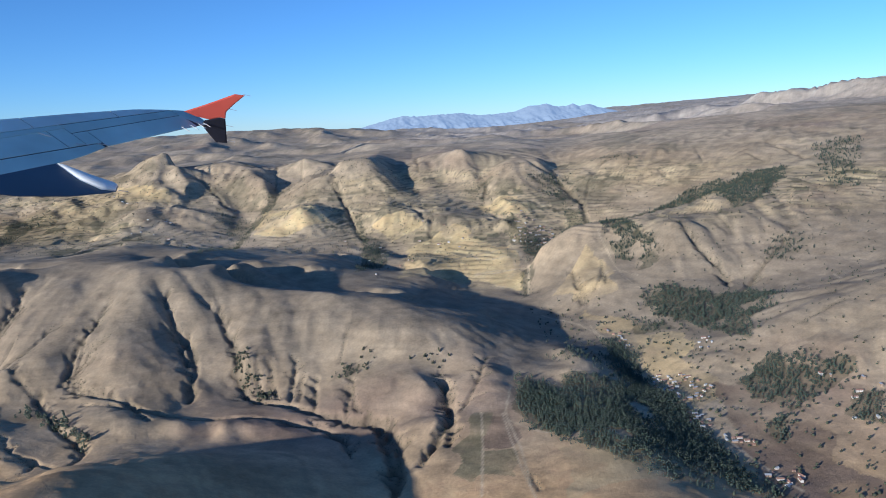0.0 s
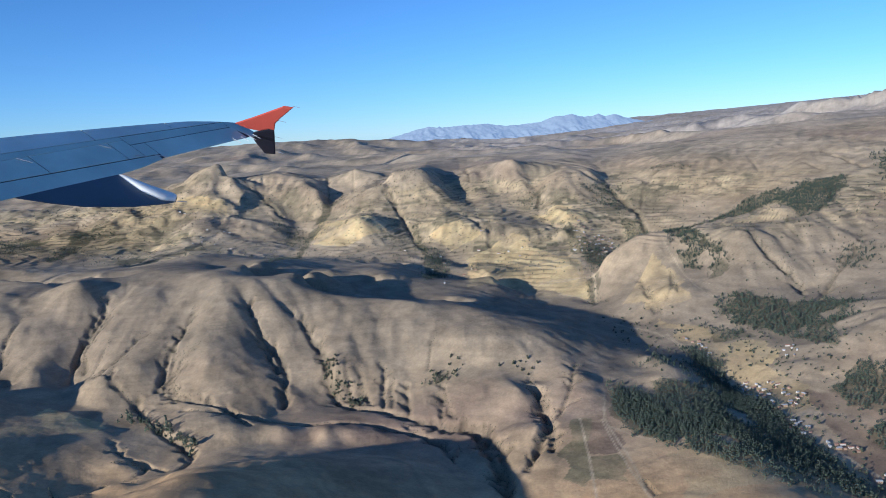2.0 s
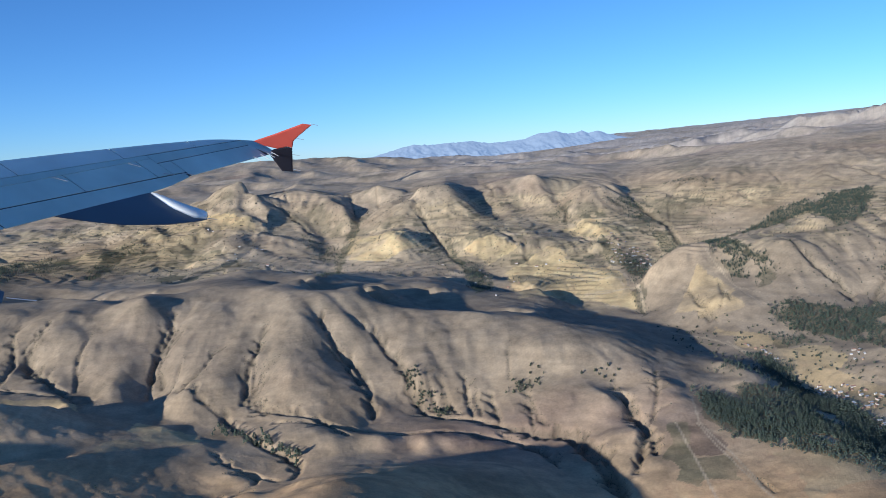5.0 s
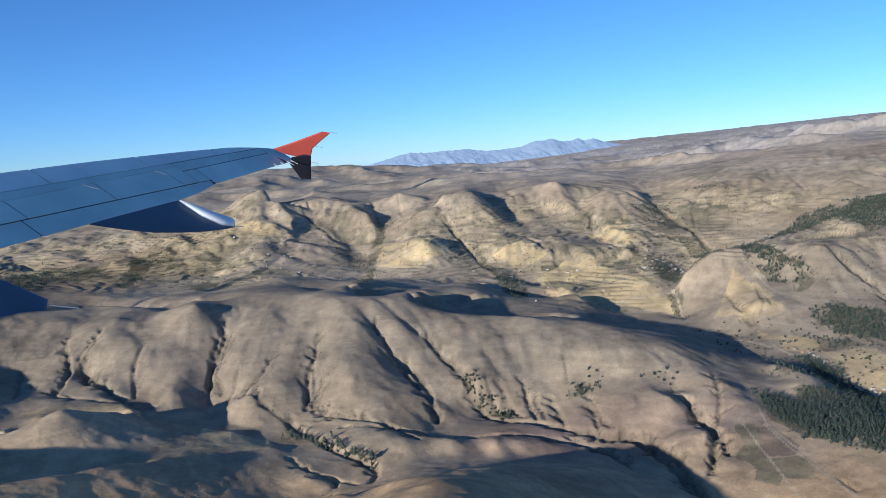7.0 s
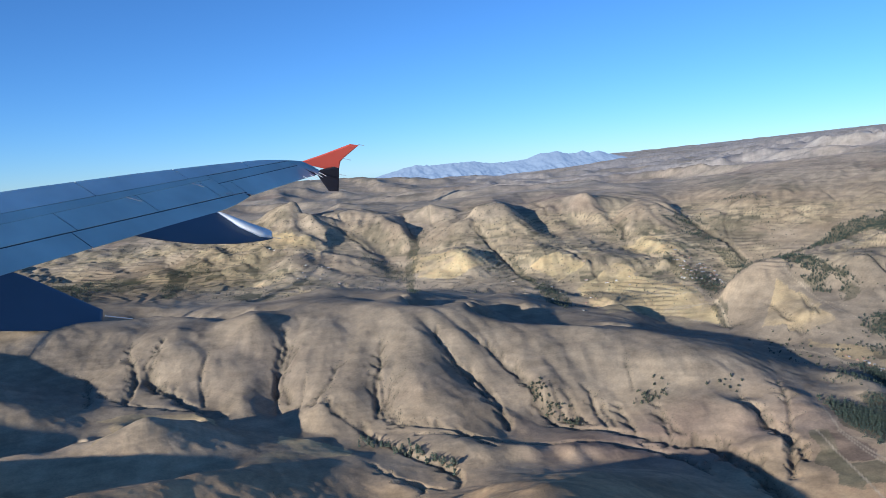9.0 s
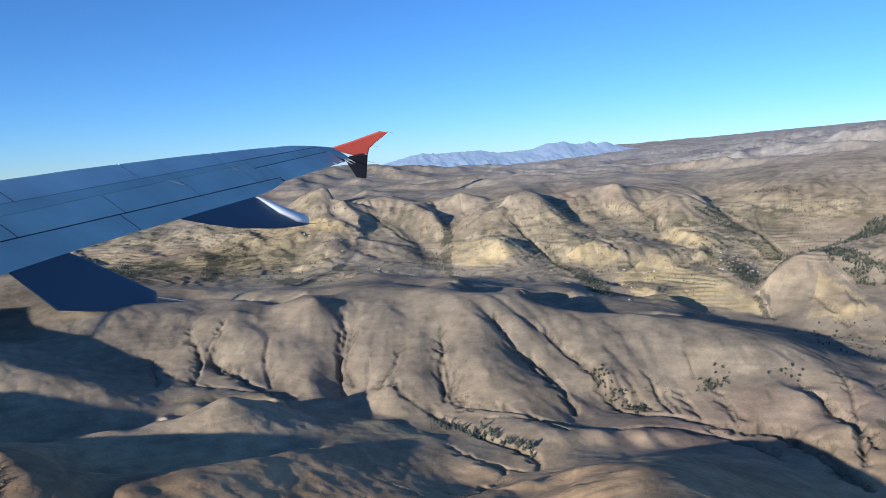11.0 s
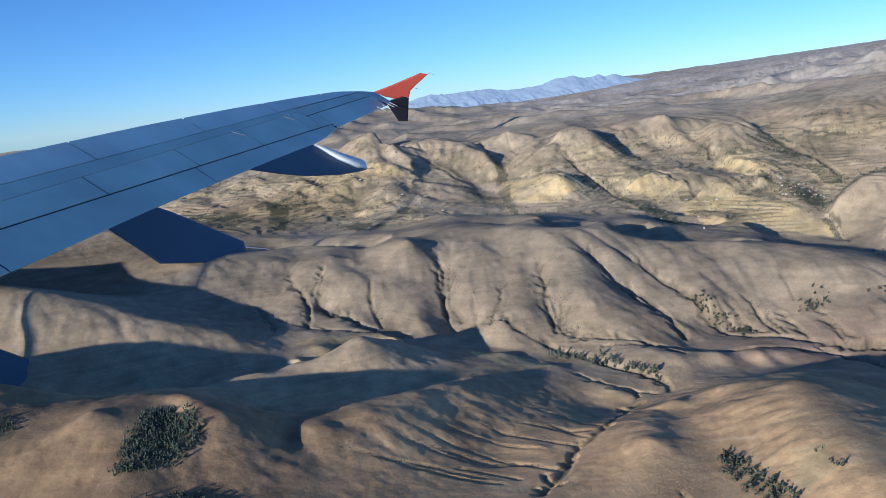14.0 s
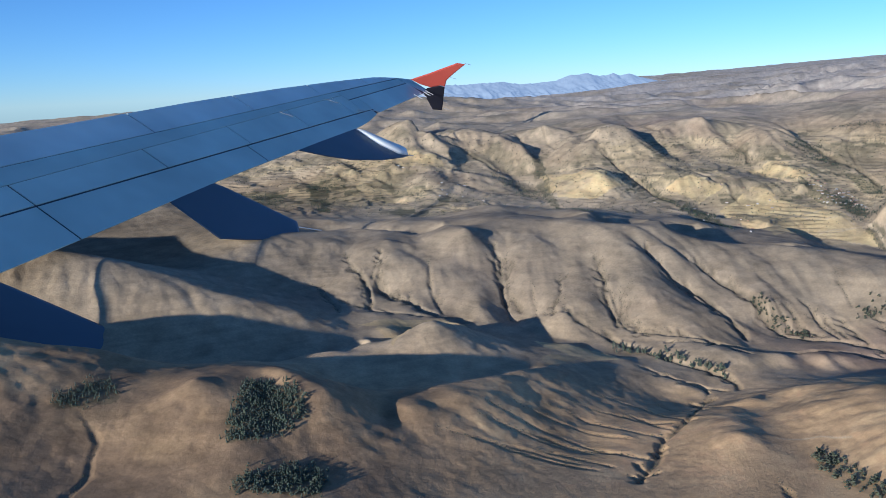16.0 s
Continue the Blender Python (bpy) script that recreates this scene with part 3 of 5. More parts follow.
RIDGES = {
    "left shelf": [(-415, 503, 74), (-340, 490, 62.6), (-300, 485, 60.5), (-253, 515, 52.8), (-200, 545, 54.9)],
    "left spur": [(-470, 345, 92), (-420, 332, 80), (-380, 322, 73.2), (-347, 314, 63), (-316, 305, 54.6), (-295, 303, 49.3), (-272, 308, 40.2)],
    # its west end lies out of view, raised to throw shade into the hollow
    "front crest": [(-520, 205, 98), (-470, 208, 92), (-430, 214, 83), (-395, 222, 72.6), (-345, 221, 63.3)],
    "straw terrace": [(-194, 289, 34.2), (-181, 292, 33.3), (-170, 289, 33.8)],
    "near slope": [(-420, 100, 66), (-326, 158, 48.6), (-289, 160, 54.1), (-265, 152, 47.6), (-225, 165, 39.1), (-190, 192, 33.8)],
    "near spur": [(-289, 200, 58.3), (-278, 176, 55.3), (-270, 160, 49.3)],
    "mid hill ": [(-128, 120, 45.8), (-130, 168, 40.2), (-122, 195, 42.1), (-122, 215, 35.4)],
    "dark hill": [(-120, 130, 49.8), (-116, 161, 48), (-103, 199, 46.4), (-97, 216, 40), (-91, 228, 37.5), (-76, 238, 31.5), (-56, 241, 27), (-40, 234, 23.5)],
    "dark hill ": [(-103, 199, 44), (-117, 221, 38), (-122, 240, 29.1)],
    "field plateau": [(30, 150, 27), (27, 220, 26.9), (26, 258, 28.3), (21, 303, 32.6), (38, 299, 30.6)],
    "east ridge": [(330, 420, 92), (240, 355, 68), (170, 335, 51.8), (127, 323, 39.4), (112, 305, 30.5)],
    "east slope": [(330, 250, 56), (220, 255, 38), (160, 265, 29.4)],
    "east slope ": [(230, 130, 38), (170, 180, 27)],
    "high shoulder": [(177, 760, 107), (256, 781, 115.5), (350, 860, 126.5), (450, 973, 137.5)],
    "plateau": [(-500, 1100, 104), (-250, 1050, 100.4), (0, 1000, 94.3), (230, 1050, 103)],
    "plateau ": [(-900, 1700, 120), (-450, 1650, 125), (-234, 1720, 121), (-100, 1780, 110), (60, 1850, 97), (300, 1700, 98), (600, 1500, 132), (900, 1400, 158)],
    "plateau  ": [(-1700, 3000, 66), (-600, 2900, 66), (0, 2700, 76), (400, 2400, 92), (900, 2500, 146), (1600, 2400, 186)],
    "bottom": [(-600, 60, 76), (-300, 50, 56), (-100, 50, 49), (50, 50, 28), (250, 50, 34)],
    "west side": [(-900, 700, 96), (-700, 400, 88)],
    "east side": [(500, 300, 92), (520, 600, 118.1)],
    "main crest west": [(-341.5, 405.7, 69.6), (-326.1, 410, 65.7), (-304.9, 408.3, 63.3), (-290.8, 398.2, 61.7), (-291.8, 428.2, 63.5), (-284.2, 441.6, 62.7), (-263.1, 434.7, 62), (-260.8, 459.1, 61.9), (-261.7, 511.3, 56.9), (-256.2, 525.6, 54.7), (-222.4, 450.9, 63.8), (-198.9, 429.1, 65.9), (-184.1, 423.3, 66.3), (-168.5, 406.4, 66), (-155.4, 391.5, 66.2), (-145, 384.9, 66.1), (-135.1, 383.6, 65.7), (-125.4, 381.4, 64.4), (-113.1, 380.3, 61.4)],
    "main crest east": [(-113.1, 380.3, 61.4), (-99.2, 382.2, 58.1), (-85.4, 381.3, 55.5), (-71.5, 380.4, 54.1), (-61.7, 371.5, 54.1), (-53, 366.2, 53.9), (-33.7, 418, 45.3), (-24.7, 417.4, 42.7), (-27.1, 367.5, 50.3), (-19.1, 346.9, 49.5), (-7.9, 341.6, 46.6), (3.3, 337.4, 44.3), (16.1, 337.9, 39.8), (30, 344.2, 35.7), (35.3, 335.8, 32.9), (39.3, 322.5, 30.9), (41.8, 302.8, 32.9), (46.5, 294.2, 30.1)],
    "summit hump": [(-245.1, 552.8, 56.5), (-231, 562.6, 57), (-213.7, 555.2, 57.5), (-193, 483.2, 64.9), (-179.5, 471.4, 60.3), (-159.9, 409.5, 66.8)],
    "west knoll": [(-146.7, 425.9, 66.9), (-146.1, 491.9, 59.8), (-140.9, 535.4, 51.8), (-129.2, 526.9, 54), (-118.6, 497.2, 54.9), (-110.1, 470.6, 54.2)],
    "east knoll": [(-114.1, 396.4, 65.4), (-107.2, 447.9, 57.1), (-100.5, 484.4, 53.5), (-91.3, 473.6, 54), (-81.9, 461.7, 54.1), (-77.6, 445, 53.4)],
    "back crest": [(-83.3, 491.5, 52.9), (-63.7, 527.2, 46.8), (-46.8, 526.1, 45.9), (-27, 531.2, 42.1), (-17.5, 501.1, 44.6), (-15.2, 477.4, 44.5), (-10.7, 451.8, 40.6), (0.6, 445.1, 32.4), (13.7, 434.5, 31), (12.5, 364.4, 42.1)],
    "spur": [(-140.5, 378.5, 65.1), (-134.9, 358.4, 58), (-127.9, 343.6, 47), (-120, 323.9, 38.8), (-111.6, 309.4, 33.7)],
    "spur ": [(-125.4, 378.2, 63.5), (-117.7, 362.9, 56.9), (-110.8, 349.8, 45.2), (-104.4, 332.5, 37.6), (-99.6, 316.1, 32.1)],
    "spur  ": [(-107.7, 378.5, 59.2), (-95.4, 361.5, 51), (-87.4, 337.9, 43.1), (-83.9, 322.7, 38.9)],
    "spur   ": [(-158.3, 391.5, 65.4), (-153.9, 365.6, 57.7), (-146, 339.8, 49.4), (-137, 320.7, 42), (-132.3, 303.7, 34.5)],
    "spur    ": [(-173.8, 406.4, 65.4), (-169, 365.3, 55.2), (-166.1, 342.8, 47.5), (-166, 323, 42), (-163.7, 309.5, 33.2)],
    "spur     ": [(-192.8, 420.1, 67), (-192.2, 383, 60.5), (-192.9, 355.4, 50.7), (-191.4, 333.3, 38.3)],
    "spur      ": [(-254, 518.4, 56.9), (-219.1, 385.1, 68.9), (-217, 368, 53), (-216.7, 346.9, 45.6), (-215.8, 329.4, 40.9)],
    "spur       ": [(-254.6, 443.6, 61.1), (-248.1, 386.5, 61.5), (-249.3, 363.9, 55.3), (-250.5, 351.6, 47.3)],
    "spur        ": [(-284.9, 427.6, 62.2), (-274.5, 383, 60.1), (-271.5, 367.8, 54.7)],
    "spur         ": [(-306.1, 404.3, 63), (-294.5, 369.8, 53.3), (-291.1, 353.2, 44.5)],
    "smooth face": [(-69.5, 374.3, 53.6), (-61.8, 346.9, 47.1), (-56.3, 330.4, 37.1), (-53.6, 320.2, 32.5)],
    "smooth face ": [(-32.1, 369.1, 50.9), (-32.8, 333.8, 47.1), (-30.1, 317.3, 36.2), (-28.9, 305, 35)],
    "smooth face  ": [(-8.7, 339, 46.4), (-5.6, 318.6, 41.8), (-5.1, 306.8, 33.4), (-7.9, 292.5, 33.2)],
    "field brow ": [(12.6, 301.6, 36.7), (14.5, 287.8, 33.1), (9.2, 270.7, 29.7), (3.7, 256.1, 26.7)],
    "far spur": [(-307, 1163.4, 102.4), (-238.9, 719.4, 97.9), (-241.5, 690.3, 84.5), (-243.7, 651.7, 75.5), (-243.7, 616.2, 65.8), (-235.7, 583.5, 57.9)],
    "far spur ": [(-250.7, 748.1, 111), (-230.8, 714.6, 98.3), (-212.1, 702, 88.4), (-197.8, 688, 82), (-185.6, 669, 72.1), (-168.5, 640.4, 61.6)],
    "far spur  ": [(-219.1, 886.3, 104.9), (-192.4, 748.5, 101.7), (-170.3, 712.4, 93.8), (-153.9, 693.6, 88.5), (-144.9, 672.4, 76.8)],
    "far spur   ": [(-89.1, 821.9, 98.8), (-105.1, 698.4, 91.6), (-118, 676, 85.5), (-128, 663.2, 76.8), (-136.3, 649.2, 67), (-142.5, 625.1, 61.3)],
    "far spur    ": [(-92.2, 783.7, 97.4), (-95.4, 667.6, 89.6), (-92, 651.8, 77.3), (-98.7, 634.9, 70.6), (-106.7, 590.2, 71.5), (-113.9, 575.1, 56), (-118.4, 554.4, 53.3)],
    "far spur     ": [(-64, 832.6, 99.6), (-61.8, 689.6, 100.2), (-53, 683.7, 92.1), (-47.3, 664.6, 84.3), (-49.3, 637.7, 71), (-46.8, 596.7, 67.2), (-34.3, 581.2, 60.7), (-21.3, 561.2, 52.1), (-15.1, 544.2, 44.3)],
    "far spur      ": [(-26.2, 789.4, 97.6), (-26.3, 714.1, 93.5), (-22.1, 698.9, 86.1), (-15.3, 681.2, 77.5), (-6.2, 645.4, 68), (-3.4, 588.7, 64.2), (11.1, 560.7, 56.8)],
    "far spur       ": [(14.3, 718.3, 102.9), (20.8, 708.3, 91.3), (24.1, 696, 85.6), (22.7, 676.2, 79.5)],
    "far spur        ": [(87.8, 797.2, 100.7), (53.3, 696.9, 93.2), (37.7, 661, 82.2), (28.7, 643.5, 72.6)],
    "far spur         ": [(84, 781.8, 98.5), (83.1, 733, 94.9), (79.6, 681.1, 89.2), (61.3, 637, 75.2), (48, 622.5, 66.8)],
    "town spur": [(38.7, 630.2, 69.4), (47.7, 586.5, 62.7), (49.7, 554.1, 53.6), (42.6, 508.2, 45.5), (39.2, 478.4, 38)],
    "creek hill": [(133, 733.3, 99.1), (142.8, 669.9, 92), (125.9, 635.6, 79.1), (109.4, 606.5, 66.5), (93.6, 575.1, 59)],
    "forest crest": [(53.1, 480.5, 52.6), (71.5, 493.2, 61.5), (95.6, 527.2, 54.4), (108.2, 520.3, 58.5), (117, 505.8, 63.7), (127.7, 489.5, 66.1), (147.4, 499.9, 68.5), (157.1, 490.7, 74.8)],
    "forest spur": [(152, 482.2, 67.3), (123.9, 452.5, 66.6), (114.5, 442.8, 56.8), (99.4, 444, 49), (74.2, 417.5, 42.6)],
    "far shoulder": [(-351.9, 1187.4, 102.7), (-284, 1236.3, 103), (-207.4, 1246.7, 101.8), (-145.6, 1191, 98.3), (-78.9, 1192.7, 98.1), (-15.2, 1158.7, 97.1), (41.1, 1097.4, 96.4), (61.3, 885.8, 100), (104.6, 858.3, 101.5), (147.3, 838.5, 104.2)],
    "high slope": [(101.8, 725.8, 92.9), (149, 741.5, 102.3), (196.1, 752.7, 109.1), (234.5, 742.7, 111.8), (283.4, 734.6, 113.8)],
    "near crest": [(-333.5, 214.9, 59.4), (-316.7, 192, 58.6), (-307.8, 189.4, 62.7), (-300.3, 195.4, 60.4), (-297.7, 206.4, 59.8), (-309.1, 252.9, 46.2), (-286.4, 202.9, 60.1), (-276.5, 190.3, 59.4), (-269.2, 185.7, 57.5), (-261.1, 182.7, 53), (-252.8, 187.9, 47.8), (-245.3, 192, 50), (-239.1, 195.6, 48), (-232.8, 201.8, 49), (-224.8, 212.7, 47.5), (-216, 220.6, 46.4)],
    "near flank": [(-215.1, 219.6, 46.8), (-207.2, 217.5, 41.7), (-196.8, 213.5, 39.1), (-188.7, 207.9, 34.7), (-179.9, 196.4, 34.7)],
    "near end": [(-208.7, 232.5, 44), (-198.4, 252, 38.5), (-187.3, 262.8, 35.4), (-175.7, 270.3, 32.5), (-162.7, 276, 31.3), (-156.1, 269.6, 29.6), (-150.4, 255.6, 29.2), (-144.9, 247.8, 28.5)],
    "bowl crest": [(-296.9, 253.1, 44.4), (-288.6, 261.4, 43.9), (-277.8, 261.2, 45.7), (-268.1, 266.7, 44), (-264.6, 285.7, 43.1), (-259.4, 298, 41.4), (-255.1, 300.9, 41.4), (-238, 274.7, 51.7), (-226.9, 310.8, 39.3), (-212.2, 313.2, 37.8), (-195.8, 319.9, 33.8)],
    "knob": [(-133.6, 221, 35.4), (-138.6, 222.2, 32.3), (-148.9, 195.5, 38.6), (-151.5, 181.2, 40.9), (-156.7, 168, 39.2)],
    "east brow": [(28, 340, 35.9), (44, 328, 34.5), (51, 312, 33.8), (53, 290, 29.1), (54, 265, 29.6), (55, 240, 29.1), (56, 215, 28.3), (58, 180, 29)],
}


def along(points, step):
    """Samples every step metres along a line of the plan."""
    out = []
    for a, b in zip(points, points[1:]):
        a, b = np.array(a, float), np.array(b, float)
        n = max(1, int(np.hypot(*(b - a)[:2]) / step))
        out += [a + (b - a) * k / n for k in range(n)]
    return out + [np.array(points[-1], float)]


def value_noise(x, y, seed=0):
    """Smooth noise in -1..1 with a period-free lattice of one metre."""
    xi, yi = np.floor(x).astype(np.int64), np.floor(y).astype(np.int64)
    fx, fy = x - xi, y - yi
    fx, fy = fx * fx * fx * (fx * (fx * 6 - 15) + 10), fy * fy * fy * (fy * (fy * 6 - 15) + 10)

    def corner(i, j):
        h = (i * 374761393 + j * 668265263 + seed * 974634541) & 0x7FFFFFFF
        h = ((h ^ (h >> 13)) * 1274126177) & 0x7FFFFFFF
        return ((h ^ (h >> 16)) & 0xFFFF) / 32767.5 - 1
    a, b, c, d = corner(xi, yi), corner(xi + 1, yi), corner(xi, yi + 1), corner(xi + 1, yi + 1)
    return (a * (1 - fx) + b * fx) * (1 - fy) + (c * (1 - fx) + d * fx) * fy


def fbm(x, y, size, octaves=4, seed=0, gain=0.5):
    total, amp = 0.0, 1.0
    for k in range(octaves):
        total = total + amp * value_noise(x / size + 17.3 * k, y / size - 9.1 * k, seed + k)
        size, amp = size * 0.5, amp * gain
    return total


def spanned(x, y):
    """Height of the bare land at x, y: the surface spanned between the streams and the ridges."""
    pts = [p for line in STREAMS.values() for p in along(line, 8)] + [p for line in RIDGES.values() for p in along(line, 8)]
    pts = np.array(pts)
    pts = pts[np.unique(np.round(pts[:, :2] / 4).astype(int), axis=0, return_index=True)[1]]
    d = np.hypot(pts[:, None, 0] - pts[None, :, 0], pts[:, None, 1] - pts[None, :, 1])
    n = len(pts)
    m = np.zeros((n + 3, n + 3))
    m[:n, :n] = np.sqrt(d * d + 2) - np.eye(n) * 0.15
    m[:n, n:] = np.c_[np.ones(n), pts[:, :2]]
    m[n:, :n] = m[:n, n:].T
    w = np.linalg.solve(m, np.r_[pts[:, 2], 0, 0, 0])
    flat, out = np.c_[x.ravel(), y.ravel()], []
    for k in range(0, len(flat), 20000):
        q = flat[k:k + 20000]
        r = np.sqrt((q[:, None, 0] - pts[None, :, 0]) ** 2 + (q[:, None, 1] - pts[None, :, 1]) ** 2 + 2)
        out.append(r @ w[:n] + w[n] + q @ w[n + 1:])
    return np.concatenate(out).reshape(x.shape)


def bilinear(grid, x0, y0, step, x, y):
    u = np.clip((x - x0) / step, 0, grid.shape[1] - 1.001)
    v = np.clip((y - y0) / step, 0, grid.shape[0] - 1.001)
    i, j = u.astype(int), v.astype(int)
    u, v = u - i, v - j
    return (grid[j, i] * (1 - u) + grid[j, i + 1] * u) * (1 - v) + (grid[j + 1, i] * (1 - u) + grid[j + 1, i + 1] * u) * v


def blurred(z, times):
    for _ in range(times):
        p = np.pad(z, 1, mode="edge")
        z = (4 * z + 2 * (p[:-2, 1:-1] + p[2:, 1:-1] + p[1:-1, :-2] + p[1:-1, 2:]) + p[:-2, :-2] + p[:-2, 2:] + p[2:, :-2] + p[2:, 2:]) / 16
    return z


def eroded(z, step, drops, steps, rng, strength):
    """Rain on the land: drops run downhill, cut rills where they run fast and drop their load where they slow."""
    h, w = z.shape
    for batch in range(len(drops)):
        n = drops[batch]
        px, py = rng.uniform(2, w - 3, n), rng.uniform(2, h - 3, n)
        dx, dy = np.zeros(n), np.zeros(n)
        load, speed, water = np.zeros(n), np.ones(n), np.ones(n)
        for _ in range(steps):
            i, j = px.astype(int), py.astype(int)
            u, v = px - i, py - j
            a, b, c, d = z[j, i], z[j, i + 1], z[j + 1, i], z[j + 1, i + 1]
            gx = ((b - a) * (1 - v) + (d - c) * v) / step
            gy = ((c - a) * (1 - u) + (d - b) * u) / step
            here = (a * (1 - u) + b * u) * (1 - v) + (c * (1 - u) + d * u) * v
            dx, dy = dx * 0.25 - gx * 0.75, dy * 0.25 - gy * 0.75
            r = np.hypot(dx, dy) + 1e-6
            dx, dy = dx / r, dy / r
            px, py = np.clip(px + dx, 2, w - 3), np.clip(py + dy, 2, h - 3)
            drop = here - bilinear(z, 0, 0, 1, px, py)
            room = np.maximum(drop, 0.003) * speed * water * strength
            gain = np.where((load > room) | (drop < 0), -0.12 * np.maximum(load - room, 0), np.minimum(0.22 * (room - load), np.maximum(drop, 0)))
            load = load + gain
            moved = np.zeros(h * w)
            for oi, oj, f in ((0, 0, (1 - u) * (1 - v)), (1, 0, u * (1 - v)), (0, 1, (1 - u) * v), (1, 1, u * v)):
                moved += np.bincount((j + oj) * w + i + oi, gain * f, h * w)
            z -= np.clip(moved, -0.06 * step, 0.06 * step).reshape(h, w)
            speed = np.sqrt(np.clip(speed * speed + drop, 0.02, 9.0))
            water *= 0.985
    return z


X0, Y0, STEP, NX, NY = -560.0, 60.0, 0.8, 1190, 930


def carved(z, line, depth, width):
    """Cut a gully with steep banks along a line of the plan, shallow at its head."""
    pts = np.array(line, float)
    pts = np.array([p for a, b in zip(pts, pts[1:]) for p in (a, (a + b) / 2)] + [pts[-1]])
    pts[1:-1] += np.stack([value_noise(pts[1:-1, 0] / 5, pts[1:-1, 1] / 5, 71), value_noise(pts[1:-1, 0] / 5, pts[1:-1, 1] / 5, 72)], -1) * 1.0
    total = len(pts) - 1
    lo, hi = pts.min(0) - 3 * width, pts.max(0) + 3 * width
    i0, j0 = max(0, int((lo[0] - X0) / STEP)), max(0, int((lo[1] - Y0) / STEP))
    i1, j1 = min(NX, int((hi[0] - X0) / STEP) + 2), min(NY, int((hi[1] - Y0) / STEP) + 2)
    if i1 <= i0 or j1 <= j0:
        return
    x, y = np.meshgrid(X0 + STEP * np.arange(i0, i1), Y0 + STEP * np.arange(j0, j1))
    cut = np.zeros_like(x)
    wob = 1 + 0.45 * value_noise(x / 4, y / 4, 77)
    for k, (a, b) in enumerate(zip(pts, pts[1:])):
        ab = b - a
        f = np.clip(((x - a[0]) * ab[0] + (y - a[1]) * ab[1]) / (ab @ ab + 1e-9), 0, 1)
        d = np.hypot(x - a[0] - f * ab[0], y - a[1] - f * ab[1]) * wob
        grow = np.clip(((k + f) / total) * 3.0, 0.15, 1)
        cut = np.maximum(cut, depth * grow * np.clip(1.4 - d / (width * (0.4 + 0.6 * grow)), 0, 1))
    z[j0:j1, i0:i1] -= cut
    # mask for the dark colour painted along the gully
    GULLY_DARK[j0:j1, i0:i1] = np.maximum(GULLY_DARK[j0:j1, i0:i1], np.clip(cut / 0.8 - 0.2, 0, 1))


def hollowed(x, y):
    """Depth of the hollows on the long hillside: each gully lies in a hollow of its own, and spurs stand between them."""
    deep = np.zeros_like(x)
    for line, depth, width in GULLIES.values():
        p = np.array(line, float)
        if not (270 < p[:, 1].mean() < 400 and p[:, 0].mean() < 60):
            continue
        up = p[0] - p[min(2, len(p) - 1)]
        up = up / (np.hypot(*up) + 1e-6)
        p = np.concatenate([[p[0] + up * 30, p[0] + up * 14 + np.array([1.5, 0])], p])
        lo, hi = p.min(0) - 14, p.max(0) + 14
        box = (slice(max(0, int((lo[1] - Y0) / STEP)), int((hi[1] - Y0) / STEP)), slice(max(0, int((lo[0] - X0) / STEP)), int((hi[0] - X0) / STEP)))
        bx, by = x[box], y[box]
        d = np.full(bx.shape, 99.0)
        for k, (a, b) in enumerate(zip(p, p[1:])):
            ab = b - a
            f = np.clip(((bx - a[0]) * ab[0] + (by - a[1]) * ab[1]) / (ab @ ab + 1e-9), 0, 1)
            d = np.minimum(d, np.hypot(bx - a[0] - f * ab[0], by - a[1] - f * ab[1]) + (9 * (1 - f) if k == 0 else 0))
        d = d * (1 + 0.3 * value_noise(bx / 11, by / 11, 66))
        deep[box] = np.maximum(deep[box], min(1.0, 0.6 * depth) * 0.9 * np.clip(1 - d / 10, 0, 1) ** 1.2)
    return deep * np.clip((402 - y) / 14, 0, 1)


def branches(line, depth, width, rng):
    """Short side gullies that feather out from the lower part of a gully."""
    p, out = np.array(line, float), []
    for a, b in zip(p, p[1:]):
        run = np.hypot(*(b - a))
        for s in np.arange(2.0, run, 3.2):
            if rng.random() < 0.6:
                f = s / run
                side = rng.choice((-1, 1)) * rng.uniform(0.5, 0.9)
                back = (a - b) / run
                turn = np.array([back[0] * math.cos(side) - back[1] * math.sin(side), back[0] * math.sin(side) + back[1] * math.cos(side)])
                foot, reach = a + (b - a) * f, rng.uniform(3, 8)
                out.append(([tuple(foot + turn * reach), tuple(foot + turn * reach * 0.5 + rng.normal(0, 0.4, 2)), tuple(foot)], depth * 0.85, max(2.0, width * 0.7)))
    return out


